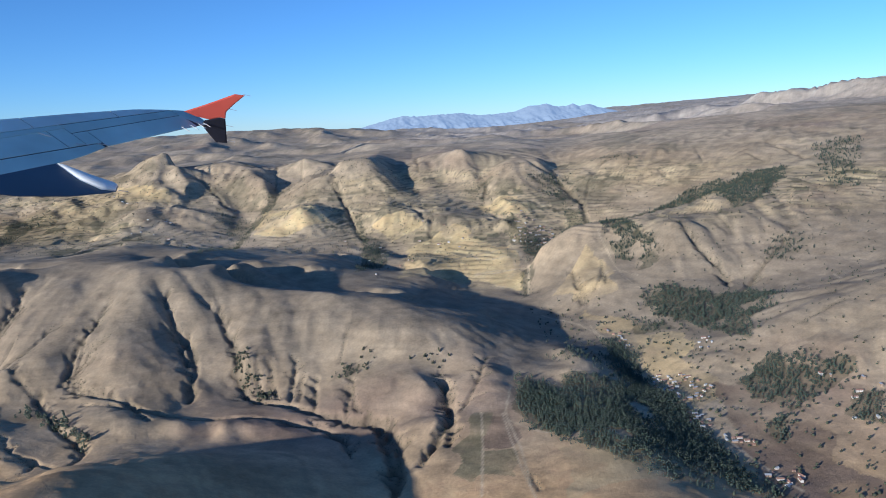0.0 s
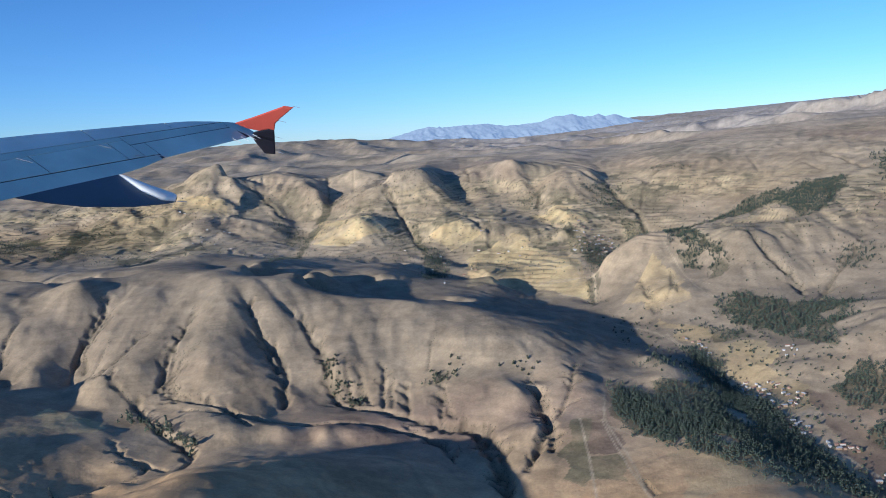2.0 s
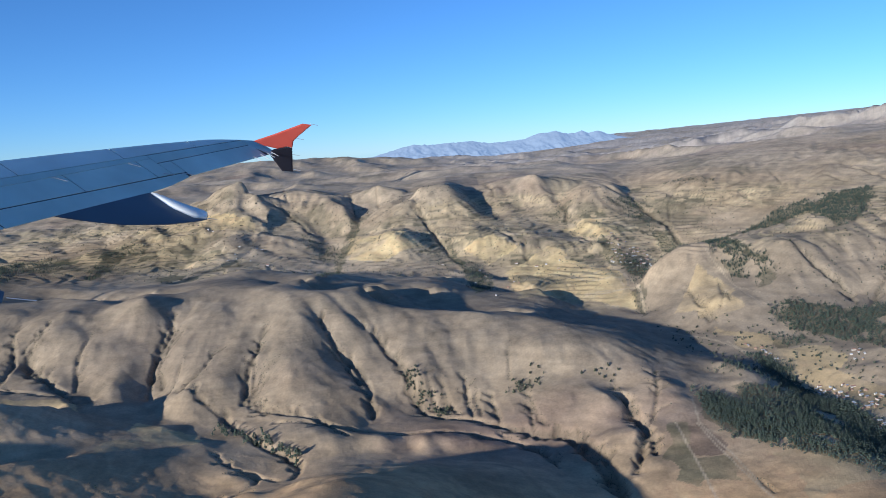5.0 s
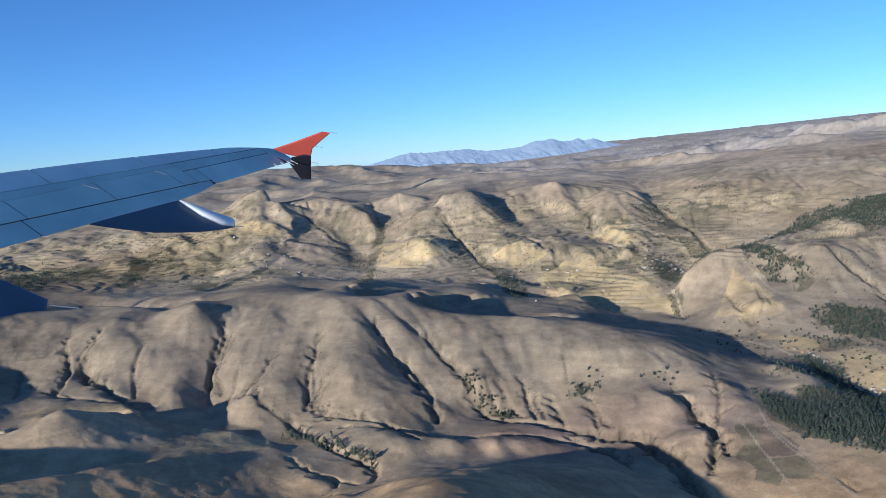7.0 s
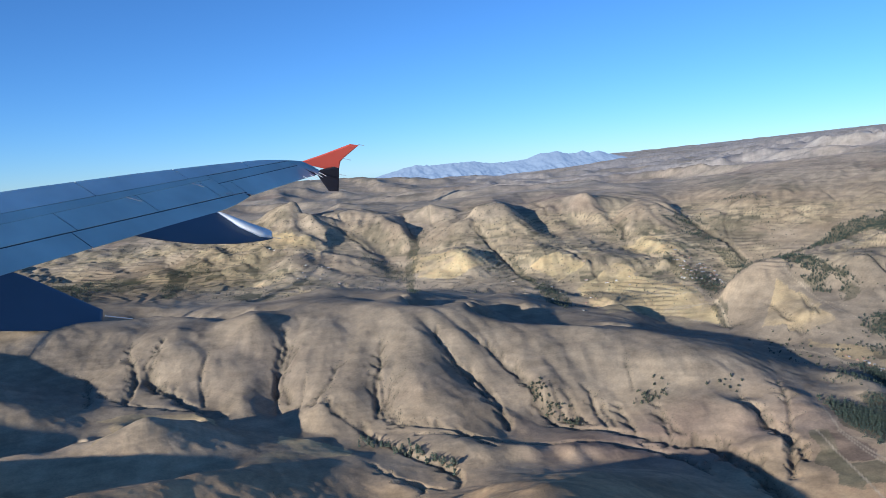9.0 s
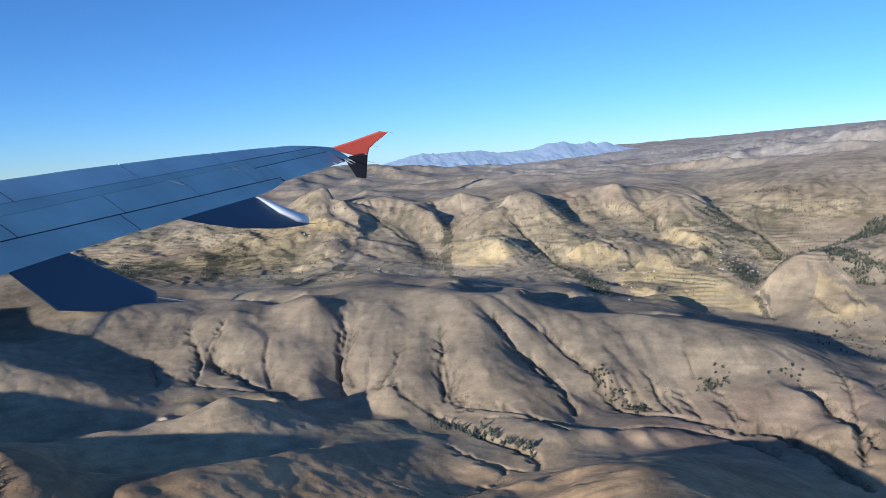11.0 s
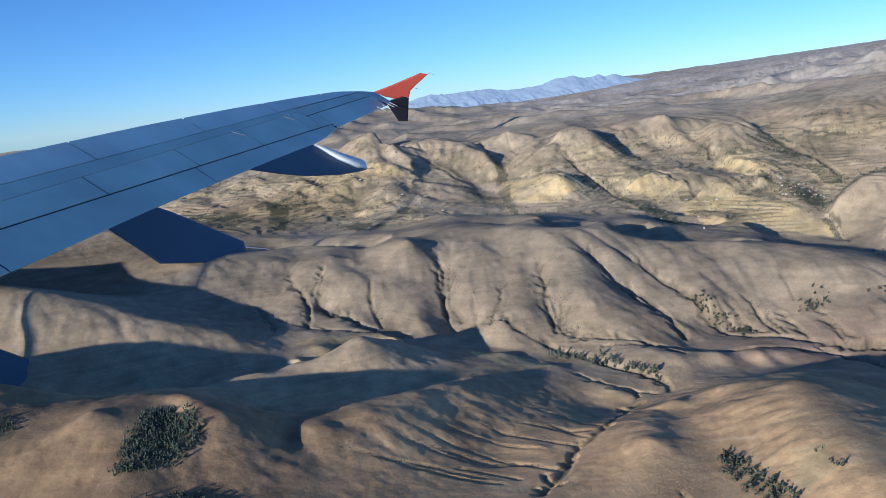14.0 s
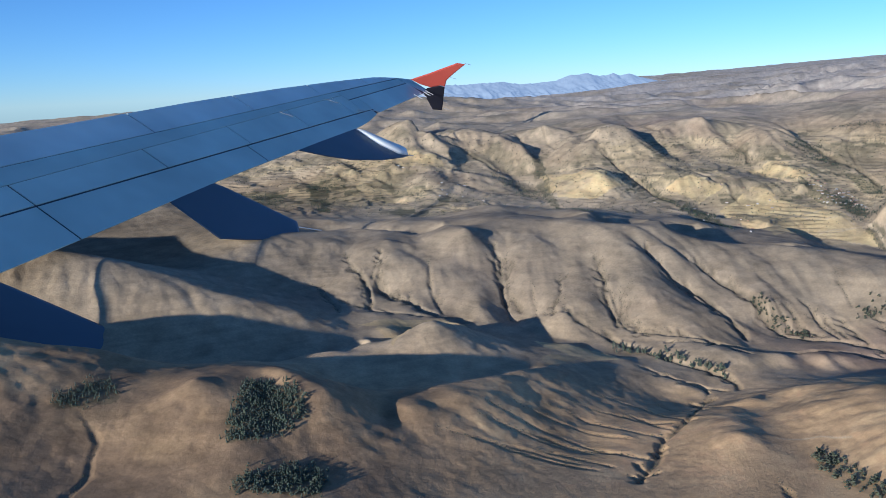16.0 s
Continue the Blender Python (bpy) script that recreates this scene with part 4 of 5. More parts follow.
def near_land():
    """The land about the flight, on an even grid."""
    rng = np.random.default_rng(5)
    gx, gy = np.meshgrid(X0 - 4 + 2.0 * np.arange(484), Y0 - 4 + 2.0 * np.arange(380))
    coarse = spanned(gx, gy)
    x, y = np.meshgrid(X0 + STEP * np.arange(NX), Y0 + STEP * np.arange(NY))
    z = blurred(bilinear(coarse, X0 - 4, Y0 - 4, 2.0, x, y), 3)
    slope = np.hypot(*np.gradient(z, STEP))
    steep = np.clip(slope * 3, 0.1, 1)
    z += steep * (0.8 * fbm(x, y, 60, 3, 3) + 0.22 * fbm(x, y, 14, 3, 8))
    z -= hollowed(x, y)
    # side spurs that run down the far hills
    back = np.clip(np.maximum((y - 545) / 60, 0.8 * np.minimum((x - 60) / 40, 1)), 0, 1)
    west = np.clip((-150 - x) / 70, 0, 1)
    z += back * np.maximum(steep, 0.6 * west) * ((2.0 + 4.0 * west) * np.abs(fbm(x + 0.3 * y, y, 42, 3, 51)) - 0.7 - 1.2 * west)
    # rain: broad gullies first, then fine rills; weaker on the smooth near slopes
    rough = np.clip(np.maximum((y - 455) / 60, (x - 55) / 40), 0, 1)
    wide = blurred(z, 3)[::3, ::3]
    cut = eroded(wide.copy(), 3 * STEP, [22000] * 6, 50, rng, 2.2) - wide
    z += np.clip(bilinear(cut, X0, Y0, 3 * STEP, x, y), -6, 3) * (0.12 + 0.14 * rough)
    fine = eroded(z.copy(), STEP, [30000] * 4, 60, rng, 1.2)
    z += np.clip(blurred(fine, 1) - z, -2.5, 1.5) * (0.45 + 0.2 * rough)
    # hillside terraces behind the main ridge
    farmed = np.clip((y - np.where(x > -30, 445, 500)) / 40, 0, 1) * np.clip((730 - y) / 40, 0, 1) * np.clip((90 - z) / 8, 0, 1) * np.clip(0.9 + 1.5 * fbm(x, y, 45, 3, 61), 0, 1)
    tread = 1.5
    h = z / tread + 0.7 * fbm(x, y, 26, 3, 62)
    f = h - np.floor(h)
    stepped = np.clip((f - 0.5) * 2.6 + 0.5, 0, 1)
    z += farmed * (stepped - f) * tread * 0.95
    rng = np.random.default_rng(17)
    every = list(GULLIES.values()) + [q for line, depth, width in GULLIES.values() if depth >= 1.1 for q in branches(line, depth, width, rng)]
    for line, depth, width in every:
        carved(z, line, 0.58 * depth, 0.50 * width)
    return z + 0.10 * fbm(x, y, 3.2, 2, 90) * (0.4 + steep)


GULLY_DARK = np.zeros((NY, NX))
LAND = near_land()
FX0, FY0, FSTEP = -2400.0, 0.0, 8.0
_fx, _fy = np.meshgrid(FX0 + FSTEP * np.arange(601), FY0 + FSTEP * np.arange(577))
FAR_LAND = bilinear(spanned(_fx[::4, ::4], _fy[::4, ::4]), FX0, FY0, 4 * FSTEP, _fx, _fy)
FAR_LAND += np.clip((_fy - 740) / 250, 0, 1) * np.clip((3200 - _fy) / 2300, 0.12, 1) * np.clip((_fx + 1500) / 1200, 0.35, 1) * np.clip(1 + _fx / 900, 0.8, 1.7) * (6 * fbm(_fx, _fy, 330, 3, 21) + 22 * (0.42 - np.abs(fbm(_fx + 0.3 * _fy, 0.8 * _fy, 140, 4, 31))))

_cut = np.clip(eroded(FAR_LAND.copy(), FSTEP, [16000] * 8, 60, np.random.default_rng(9), 2.4) - FAR_LAND, -14, 6)
FAR_LAND += blurred(_cut, 1) * np.clip((_fy - 700) / 200, 0, 1) * np.clip((3000 - _fy) / 1500, 0, 1)


def ground(x, y):
    """Height of the ground at x, y (arrays)."""
    x, y = np.asarray(x, float), np.asarray(y, float)
    inside = np.clip(np.minimum(np.minimum(x - X0, X0 + STEP * (NX - 1) - x), np.minimum(y - Y0, Y0 + STEP * (NY - 1) - y)) / 60, 0, 1)
    inside = inside * inside * (3 - 2 * inside)
    return inside * bilinear(LAND, X0, Y0, STEP, x, y) + (1 - inside) * bilinear(FAR_LAND, FX0, FY0, FSTEP, x, y)



# ---------------------------------------------------------------- materials
def nodes_of(name):
    m = bpy.data.materials.new(name)
    m.use_nodes = True
    return m, m.node_tree.nodes, m.node_tree.links, m.node_tree.nodes["Principled BSDF"]


def noise_node(nodes, links, scale, detail=6.0, rough=0.6, coords=None):
    n = nodes.new("ShaderNodeTexNoise")
    n.inputs["Scale"].default_value, n.inputs["Detail"].default_value, n.inputs["Roughness"].default_value = scale, detail, rough
    if coords is not None:
        links.new(coords, n.inputs["Vector"])
    return n


def ramp_node(nodes, links, source, stops):
    r = nodes.new("ShaderNodeValToRGB")
    while len(r.color_ramp.elements) < len(stops):
        r.color_ramp.elements.new(0.5)
    for e, (at, c) in zip(r.color_ramp.elements, stops):
        e.position, e.color = at, (*c, 1)
    links.new(source, r.inputs[0])
    return r


def mix_node(nodes, links, kind, fac, a, b):
    n = nodes.new("ShaderNodeMix")
    n.data_type, n.blend_type = "RGBA", kind
    for socket, value in ((n.inputs[0], fac), (n.inputs[6], a), (n.inputs[7], b)):
        if hasattr(value, "is_linked"):
            links.new(value, socket)
        elif isinstance(value, float):
            socket.default_value = value
        else:
            socket.default_value = (*value, 1)
    return n.outputs[2]


def plain(name, colour, rough=0.6, metal=0.0, vary=0.15, scale=1.0, bump=0.0):
    """A material of one colour with grain at two scales."""
    m, nodes, links, p = nodes_of(name)
    co = nodes.new("ShaderNodeTexCoord").outputs["Object"]
    big, fine = noise_node(nodes, links, 0.4 * scale, 4, 0.5, co), noise_node(nodes, links, 6 * scale, 5, 0.6, co)
    dark, light = [c * (1 - vary) for c in colour], [min(1, c * (1 + vary)) for c in colour]
    a = ramp_node(nodes, links, big.outputs[0], [(0.3, dark), (0.7, light)])
    links.new(mix_node(nodes, links, "OVERLAY", 0.25 * vary / 0.15, a.outputs[0], fine.outputs[1]), p.inputs["Base Color"])
    p.inputs["Roughness"].default_value, p.inputs["Metallic"].default_value = rough, metal
    if bump:
        b = nodes.new("ShaderNodeBump")
        b.inputs["Strength"].default_value, b.inputs["Distance"].default_value = bump, 0.1
        links.new(fine.outputs[0], b.inputs["Height"])
        links.new(b.outputs[0], p.inputs["Normal"])
    return m


def land_material():
    """Dry grass, bare soil and fields: the cover of the land, with grain of its own."""
    m, nodes, links, p = nodes_of("dry puna grass and soil")
    cover = nodes.new("ShaderNodeVertexColor")
    cover.layer_name = "cover"
    co = nodes.new("ShaderNodeNewGeometry").outputs["Position"]
    big, mid, fine = noise_node(nodes, links, 0.018, 5, 0.6, co), noise_node(nodes, links, 0.12, 6, 0.62, co), noise_node(nodes, links, 0.9, 6, 0.7, co)
    a = mix_node(nodes, links, "OVERLAY", 0.45, cover.outputs[0], ramp_node(nodes, links, big.outputs[0], [(0.3, (0.40, 0.40, 0.40)), (0.7, (0.60, 0.58, 0.55))]).outputs[0])
    a = mix_node(nodes, links, "OVERLAY", 0.42, a, ramp_node(nodes, links, mid.outputs[0], [(0.32, (0.33, 0.34, 0.34)), (0.68, (0.66, 0.64, 0.61))]).outputs[0])
    a = mix_node(nodes, links, "OVERLAY", 0.26, a, ramp_node(nodes, links, fine.outputs[0], [(0.32, (0.24, 0.25, 0.25)), (0.68, (0.74, 0.73, 0.71))]).outputs[0])
    links.new(a, p.inputs["Base Color"])
    p.inputs["Roughness"].default_value = 0.95
    p.inputs["Specular IOR Level"].default_value = 0.1
    b = nodes.new("ShaderNodeBump")
    b.inputs["Strength"].default_value, b.inputs["Distance"].default_value = 0.4, 0.5
    links.new(fine.outputs[0], b.inputs["Height"])
    links.new(b.outputs[0], p.inputs["Normal"])
    return m


LAND_MATERIAL = land_material()

# ---------------------------------------------------------------- the ground, one sheet to the horizon


def sheet(name, x, y, z, material, colour=None):
    """A grid of rows and columns as one smooth mesh, with the land's cover as its colours."""
    rows, cols = x.shape
    me = bpy.data.meshes.new(name)
    me.vertices.add(rows * cols)
    me.vertices.foreach_set("co", np.stack([x, y, z], -1).astype(np.float32).ravel())
    i = (np.arange(rows - 1)[:, None] * cols + np.arange(cols - 1)[None, :]).ravel()
    quads = np.stack([i, i + 1, i + cols + 1, i + cols], -1).astype(np.int32)
    me.loops.add(quads.size)
    me.loops.foreach_set("vertex_index", quads.ravel())
    me.polygons.add(len(quads))
    me.polygons.foreach_set("loop_start", np.arange(0, quads.size, 4, dtype=np.int32))
    me.polygons.foreach_set("loop_total", np.full(len(quads), 4, np.int32))
    me.update(calc_edges=True)
    me.polygons.foreach_set("use_smooth", np.ones(len(quads), bool))
    if colour is not None:
        layer = me.color_attributes.new("cover", "FLOAT_COLOR", "POINT")
        layer.data.foreach_set("color", np.concatenate([colour, np.ones((*x.shape, 1))], -1).astype(np.float32).ravel())
    me.materials.append(material)
    return new(name, me)


def inside_outline(x, y, outline):
    hit = np.zeros(np.shape(x), bool)
    for (ax, ay), (bx, by) in zip(outline, outline[1:] + outline[:1]):
        cross = ((ay > y) != (by > y)) & (x < (bx - ax) * (y - ay) / (by - ay + 1e-12) + ax)
        hit ^= cross
    return hit


def cover_of(x, y, z):
    """Base colour of what grows at x, y: dry grass, straw-coloured fields, red soil; gullies darkened for shade and
    shrubs, far land paled for haze.
    """
    shape = (*x.shape, 1)
    grass = np.array([0.315, 0.235, 0.150])
    pale = np.array([0.36, 0.285, 0.195])
    soil = np.array([0.235, 0.165, 0.12])
    straw = np.array([0.43, 0.335, 0.20])
    scrub = np.array([0.115, 0.108, 0.066])

    def blend(c, other, k):
        k = np.clip(k, 0, 1).reshape(shape)
        return c * (1 - k) + other * k
    c = blend(np.broadcast_to(grass, (*x.shape, 3)), pale, 0.4 + 0.6 * fbm(x, y, 120, 4, 41))
    c = blend(c, soil, 0.9 * (fbm(x, y, 70, 4, 45) - 0.25))
    c = blend(c, np.array([0.41, 0.268, 0.140]), 0.85 * np.clip((275 - y) / 60, 0, 1))
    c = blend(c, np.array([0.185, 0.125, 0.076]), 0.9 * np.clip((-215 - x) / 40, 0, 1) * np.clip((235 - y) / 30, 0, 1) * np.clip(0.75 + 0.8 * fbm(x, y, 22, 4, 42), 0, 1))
    # ridge greyed, hills behind it paled: part of the haze sits in these tones
    c = blend(c, np.array([0.230, 0.184, 0.131]), 0.85 * np.clip((y - 285) / 50, 0, 1) * np.clip((500 - y) / 50, 0, 1))
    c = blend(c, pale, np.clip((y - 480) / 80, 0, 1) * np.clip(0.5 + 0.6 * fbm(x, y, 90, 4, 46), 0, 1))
    # patchwork of small fields on the far hillsides and by the village
    u, v = np.floor(x / 9 + 0.8 * fbm(x, y, 30, 2, 47)), np.floor((z + 0.02 * y) / 1.5 + 0.7 * fbm(x, y, 26, 3, 62))
    patch = value_noise(u * 3.37 + 0.5, v * 5.11 + 0.5, 48)
    farmed = np.clip((y - np.where(x > -30, 445, 500)) / 40, 0, 1) * np.clip((740 - y) / 40, 0, 1) * np.clip((92 - z) / 8, 0, 1) * np.clip(0.85 + 1.4 * fbm(x, y, 60, 3, 63), 0, 1)
    c = blend(c, straw, farmed * np.clip(0.55 + 0.9 * patch, 0, 1))
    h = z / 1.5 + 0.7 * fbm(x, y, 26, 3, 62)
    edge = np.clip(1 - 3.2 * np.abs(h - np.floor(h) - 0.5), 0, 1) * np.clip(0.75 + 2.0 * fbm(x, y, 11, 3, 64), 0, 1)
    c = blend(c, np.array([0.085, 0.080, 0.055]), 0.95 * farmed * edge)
    c = blend(c, scrub, farmed * np.clip(2.5 * (-patch - 0.35), 0, 1) * 0.8)
    c = blend(c, np.array([0.15, 0.13, 0.085]), 0.6 * np.clip((y - 520) / 60, 0, 1) * np.clip(2.2 * (fbm(x, y, 38, 5, 49, 0.62) - 0.42), 0, 1))
    # far land lightened with distance to stand in for haze
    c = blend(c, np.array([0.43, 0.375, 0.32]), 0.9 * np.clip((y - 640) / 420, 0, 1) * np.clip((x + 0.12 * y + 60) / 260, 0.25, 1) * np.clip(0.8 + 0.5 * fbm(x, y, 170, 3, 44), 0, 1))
    c = blend(c, np.array([0.75, 0.76, 0.78]), 0.9 * inside_outline(x + 0 * y, y, [(315, 2250), (430, 2260), (450, 2330), (330, 2330)]).astype(float))
    colours = {"straw": np.array([0.50, 0.38, 0.20]), "straw2": np.array([0.38, 0.285, 0.16]), "green": np.array([0.165, 0.142, 0.085]), "plough": np.array([0.19, 0.135, 0.095])}
    wob, tuft = 2.4 * fbm(x, y, 10, 3, 83), np.clip(0.7 + 0.4 * fbm(x, y, 12, 3, 85), 0, 0.9)
    for crop, outline in FIELDS.values():
        c = blend(c, colours[crop], tuft * inside_outline(x + wob, y + wob, outline).astype(float))
    wob, grown = 1.6 * fbm(x, y, 7, 3, 84), np.clip(1.6 + 3 * fbm(x, y, 13, 3, 92), 0, 1)
    for name, (spacing, height, outline) in WOODS.items():
        c = blend(c, np.array([0.075, 0.072, 0.045]), (0.2 if "scrub" in name or spacing > 3.3 else 0.55) * grown * inside_outline(x + wob, y - wob, outline).astype(float))
    for width, line in TRACKS.values():
        a = np.array(line)
        near = (x > a[:, 0].min() - 5) & (x < a[:, 0].max() + 5) & (y > a[:, 1].min() - 5) & (y < a[:, 1].max() + 5)
        d = np.full(x.shape, 99.0)
        for (ax, ay), (bx, by) in zip(line, line[1:]):
            f = np.clip(((x[near] - ax) * (bx - ax) + (y[near] - ay) * (by - ay)) / ((bx - ax) ** 2 + (by - ay) ** 2 + 1e-9), 0, 1)
            d[near] = np.minimum(d[near], np.hypot(x[near] - ax - f * (bx - ax), y[near] - ay - f * (by - ay)))
        c = blend(c, np.array([0.42, 0.335, 0.225]), 0.8 * np.clip(1.4 - d / (0.75 * width), 0, 1))
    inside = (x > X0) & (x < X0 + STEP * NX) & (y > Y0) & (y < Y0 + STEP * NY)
    # gullies painted dark, for the shade in them as well as shrubs
    c = blend(c, np.array([0.110, 0.090, 0.063]), 0.6 * np.where(inside, bilinear(GULLY_DARK, X0, Y0, STEP, x, y), 0))
    # tufts, trodden contour paths and worn patches
    worn = 1 + 0.13 * fbm(x, y, 7, 4, 101) + 0.10 * value_noise(z / 0.55 + 1.2 * fbm(x, y, 18, 2, 103), x / 24 + y / 40, 102) + 0.10 * fbm(x, y, 28, 3, 104)
    return np.clip(c * np.array([1.37, 1.36, 1.34]) * worn[..., None], 0, 0.8)


def build_ground():
    near = np.concatenate([100 + np.cumsum(np.linspace(0.42, 0.62, 330)), []])
    mid = near[-1] + np.cumsum(np.linspace(0.62, 1.9, 400))
    far = mid[-1] * np.exp(np.cumsum(np.linspace(0.003, 0.03, 110)))
    ys = np.concatenate([np.linspace(-600, 0, 25), np.linspace(20, 98, 40), near, mid, far[far < 4400], [4550]])
    us = np.linspace(-1, 1, 1100)
    y = np.repeat(ys[:, None], len(us), 1)
    x = -118 + us[None, :] * ((y + 240) * 0.64 + np.clip(98 - y, 0, None) * 1.8)
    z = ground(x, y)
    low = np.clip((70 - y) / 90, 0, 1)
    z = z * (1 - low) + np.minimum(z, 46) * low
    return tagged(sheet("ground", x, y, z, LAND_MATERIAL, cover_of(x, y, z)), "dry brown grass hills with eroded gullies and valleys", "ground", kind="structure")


GROUND = build_ground()



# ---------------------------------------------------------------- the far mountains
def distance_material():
    """Far rock that gives off a blue glow in place of the haze before it."""
    m, nodes, links, p = nodes_of("far rock with haze glow")
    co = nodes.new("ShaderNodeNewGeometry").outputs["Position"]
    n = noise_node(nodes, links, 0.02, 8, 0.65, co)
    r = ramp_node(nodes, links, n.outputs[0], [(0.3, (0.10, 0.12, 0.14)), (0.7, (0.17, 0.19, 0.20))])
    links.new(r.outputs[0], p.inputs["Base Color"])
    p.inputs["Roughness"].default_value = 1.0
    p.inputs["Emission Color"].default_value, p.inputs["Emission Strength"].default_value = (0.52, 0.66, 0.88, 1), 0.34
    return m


def mountain_range(name, crest, y0, depth, label):
    """A rocky range whose crest runs through the given places, with buttresses down to the plain."""
    crest = np.array(crest, float)
    xs = np.linspace(crest[0, 0], crest[-1, 0], 700)
    top = np.interp(xs, crest[:, 0], crest[:, 1])
    fs = np.linspace(0, 1.35, 110)
    x, f = np.meshgrid(xs, fs)
    y = y0 + depth * f + 25 * fbm(x, f * 300, 120, 2, 5)
    rise = np.where(f < 1, f ** 1.15, 1 - (f - 1) * 1.6)
    ribs = np.abs(fbm(x + 60 * f, y * 0.35, 70, 4, 12))
    z = 60 + (top[None, :] - 60) * rise + (1 - np.abs(2 * np.clip(f, 0, 1) - 1)) * (15 * (0.45 - ribs)) + 5.0 * (0.4 - np.abs(fbm(x, y * 0.5, 34, 5, 15))) * np.clip(f, 0, 1)
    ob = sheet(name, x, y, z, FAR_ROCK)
    return tagged(ob, label, "mountains", kind="structure")


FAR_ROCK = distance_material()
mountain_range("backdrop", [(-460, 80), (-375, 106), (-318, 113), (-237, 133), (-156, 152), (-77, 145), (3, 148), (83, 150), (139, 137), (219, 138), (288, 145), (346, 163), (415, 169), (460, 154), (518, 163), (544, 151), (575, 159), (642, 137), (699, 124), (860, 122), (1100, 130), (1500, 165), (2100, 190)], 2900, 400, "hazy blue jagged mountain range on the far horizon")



# ---------------------------------------------------------------- parts and shapes
def part(name, bm, material, parent, label=""):
    """Links a bmesh as one mesh object under a thing or a part."""
    me = bpy.data.meshes.new(name)
    bm.to_mesh(me)
    bm.free()
    me.materials.append(material)
    ob = new(name, me)
    ob.parent = parent
    return tagged(ob, label)


def smooth(bm):
    for f in bm.faces:
        f.smooth = True
    return bm


def loft(rings, closed=True, caps=True):
    """A skin over rings of points."""
    bm = bmesh.new()
    made = [[bm.verts.new(p) for p in ring] for ring in rings]
    for a, b in zip(made, made[1:]):
        n = len(a)
        for k in range(n if closed else n - 1):
            bm.faces.new((a[k], a[(k + 1) % n], b[(k + 1) % n], b[k]))
    if caps:
        bm.faces.new(made[0][::-1])
        bm.faces.new(made[-1])
    bmesh.ops.recalc_face_normals(bm, faces=bm.faces)
    return bm


# ---------------------------------------------------------------- the airliner's wing
def wing_paint(name, colour, rough, metal=0.0, coat=0.0):
    m, nodes, links, p = nodes_of(name)
    co = nodes.new("ShaderNodeTexCoord").outputs["Object"]
    a, b = noise_node(nodes, links, 0.015, 3, 0.5, co), noise_node(nodes, links, 0.06, 3, 0.5, co)
    base = ramp_node(nodes, links, a.outputs[0], [(0.3, [c * 0.80 for c in colour]), (0.7, [min(1, c * 1.12) for c in colour])])
    links.new(mix_node(nodes, links, "OVERLAY", 0.06, base.outputs[0], b.outputs[0]), p.inputs["Base Color"])
    links.new(ramp_node(nodes, links, b.outputs[0], [(0.3, [rough * 0.9] * 3), (0.7, [min(1, rough * 1.12)] * 3)]).outputs[0], p.inputs["Roughness"])
    p.inputs["Metallic"].default_value, p.inputs["Coat Weight"].default_value = metal, coat
    return m


WING_GREY = wing_paint("weathered grey wing paint", (0.60, 0.71, 0.64), 0.42, 0.0)
WING_PALE = wing_paint("pale grey panel paint", (0.66, 0.77, 0.69), 0.40, 0.0)
WING_DARK = wing_paint("shadowed dark wing cavity", (0.05, 0.06, 0.075), 0.6)
# slat colour raised to carry the bright glint along the leading edge
SLAT_BRIGHT = wing_paint("aluminium slat brightened for glint", (0.80, 0.88, 0.82), 0.34, 0.15)
RED_PAINT = wing_paint("bright red paint", (0.90, 0.15, 0.10), 0.4, 0.0, 0.2)
BLACK_PAINT = wing_paint("dark navy paint", (0.022, 0.022, 0.035), 0.45)
# fairings coloured dark to carry the shade the wing throws on them
FAIRING_SHADE = wing_paint("shade-darkened fairing paint", (0.10, 0.12, 0.145), 0.45, 0.0)
# tail strip's sunlight is put into its base colour
FAIRING_LIT = wing_paint("sun-brightened fairing paint", (0.86, 0.86, 0.82), 0.5)
WICK = wing_paint("pale wick", (0.6, 0.6, 0.6), 0.5)

TIP = Vector((-234.7, 820.0, 137.3))
SPANWISE, CHORDWISE, UPWARD = Vector((-0.3284, -0.9403, -0.0894)), Vector((-0.8056, 0.2294, 0.5463)), Vector((0.4932, -0.2514, 0.8328))
# the wing is fitted to the camera's view, edge-on to the sun to thin its shadow
_lean = math.atan2(TO_SUN.dot(UPWARD), TO_SUN.dot(CHORDWISE))
CHORDWISE, UPWARD = CHORDWISE * math.cos(_lean) + UPWARD * math.sin(_lean), UPWARD * math.cos(_lean) - CHORDWISE * math.sin(_lean)
WING = new("aircraft_wing")
WING.matrix_world = Matrix((SPANWISE, CHORDWISE, UPWARD)).transposed().to_4x4()
WING.matrix_world.translation = TIP
tagged(WING, "grey airliner wing with red upturned winglet above the hills", "wing")

LEADING = [(-8, 22.6), (8, 27.8), (19, 31), (43, 36.2), (63, 39.8), (130, 45.7), (231, 52.9), (333, 58.1), (441, 61.3), (700, 70)]
TRAILING = [(-6, -1.4), (32, -1.2), (141, -4.6), (152, -6.0), (170, -9.5), (198, -12), (276, -11.6), (399, -12), (497, -15), (700, -19)]


def chord(line, s):
    return float(np.interp(s, [p[0] for p in line], [p[1] for p in line]))


def leading(s):
    return chord(LEADING, s)


def trailing(s):
    return chord(TRAILING, s)


def slat_seam(s):
    return min(28.8 + 0.0226 * s, leading(s) - 1.5)


def flap_seam(s):
    return -2.4 + 0.0265 * s


def hinge(s):
    return 19.4


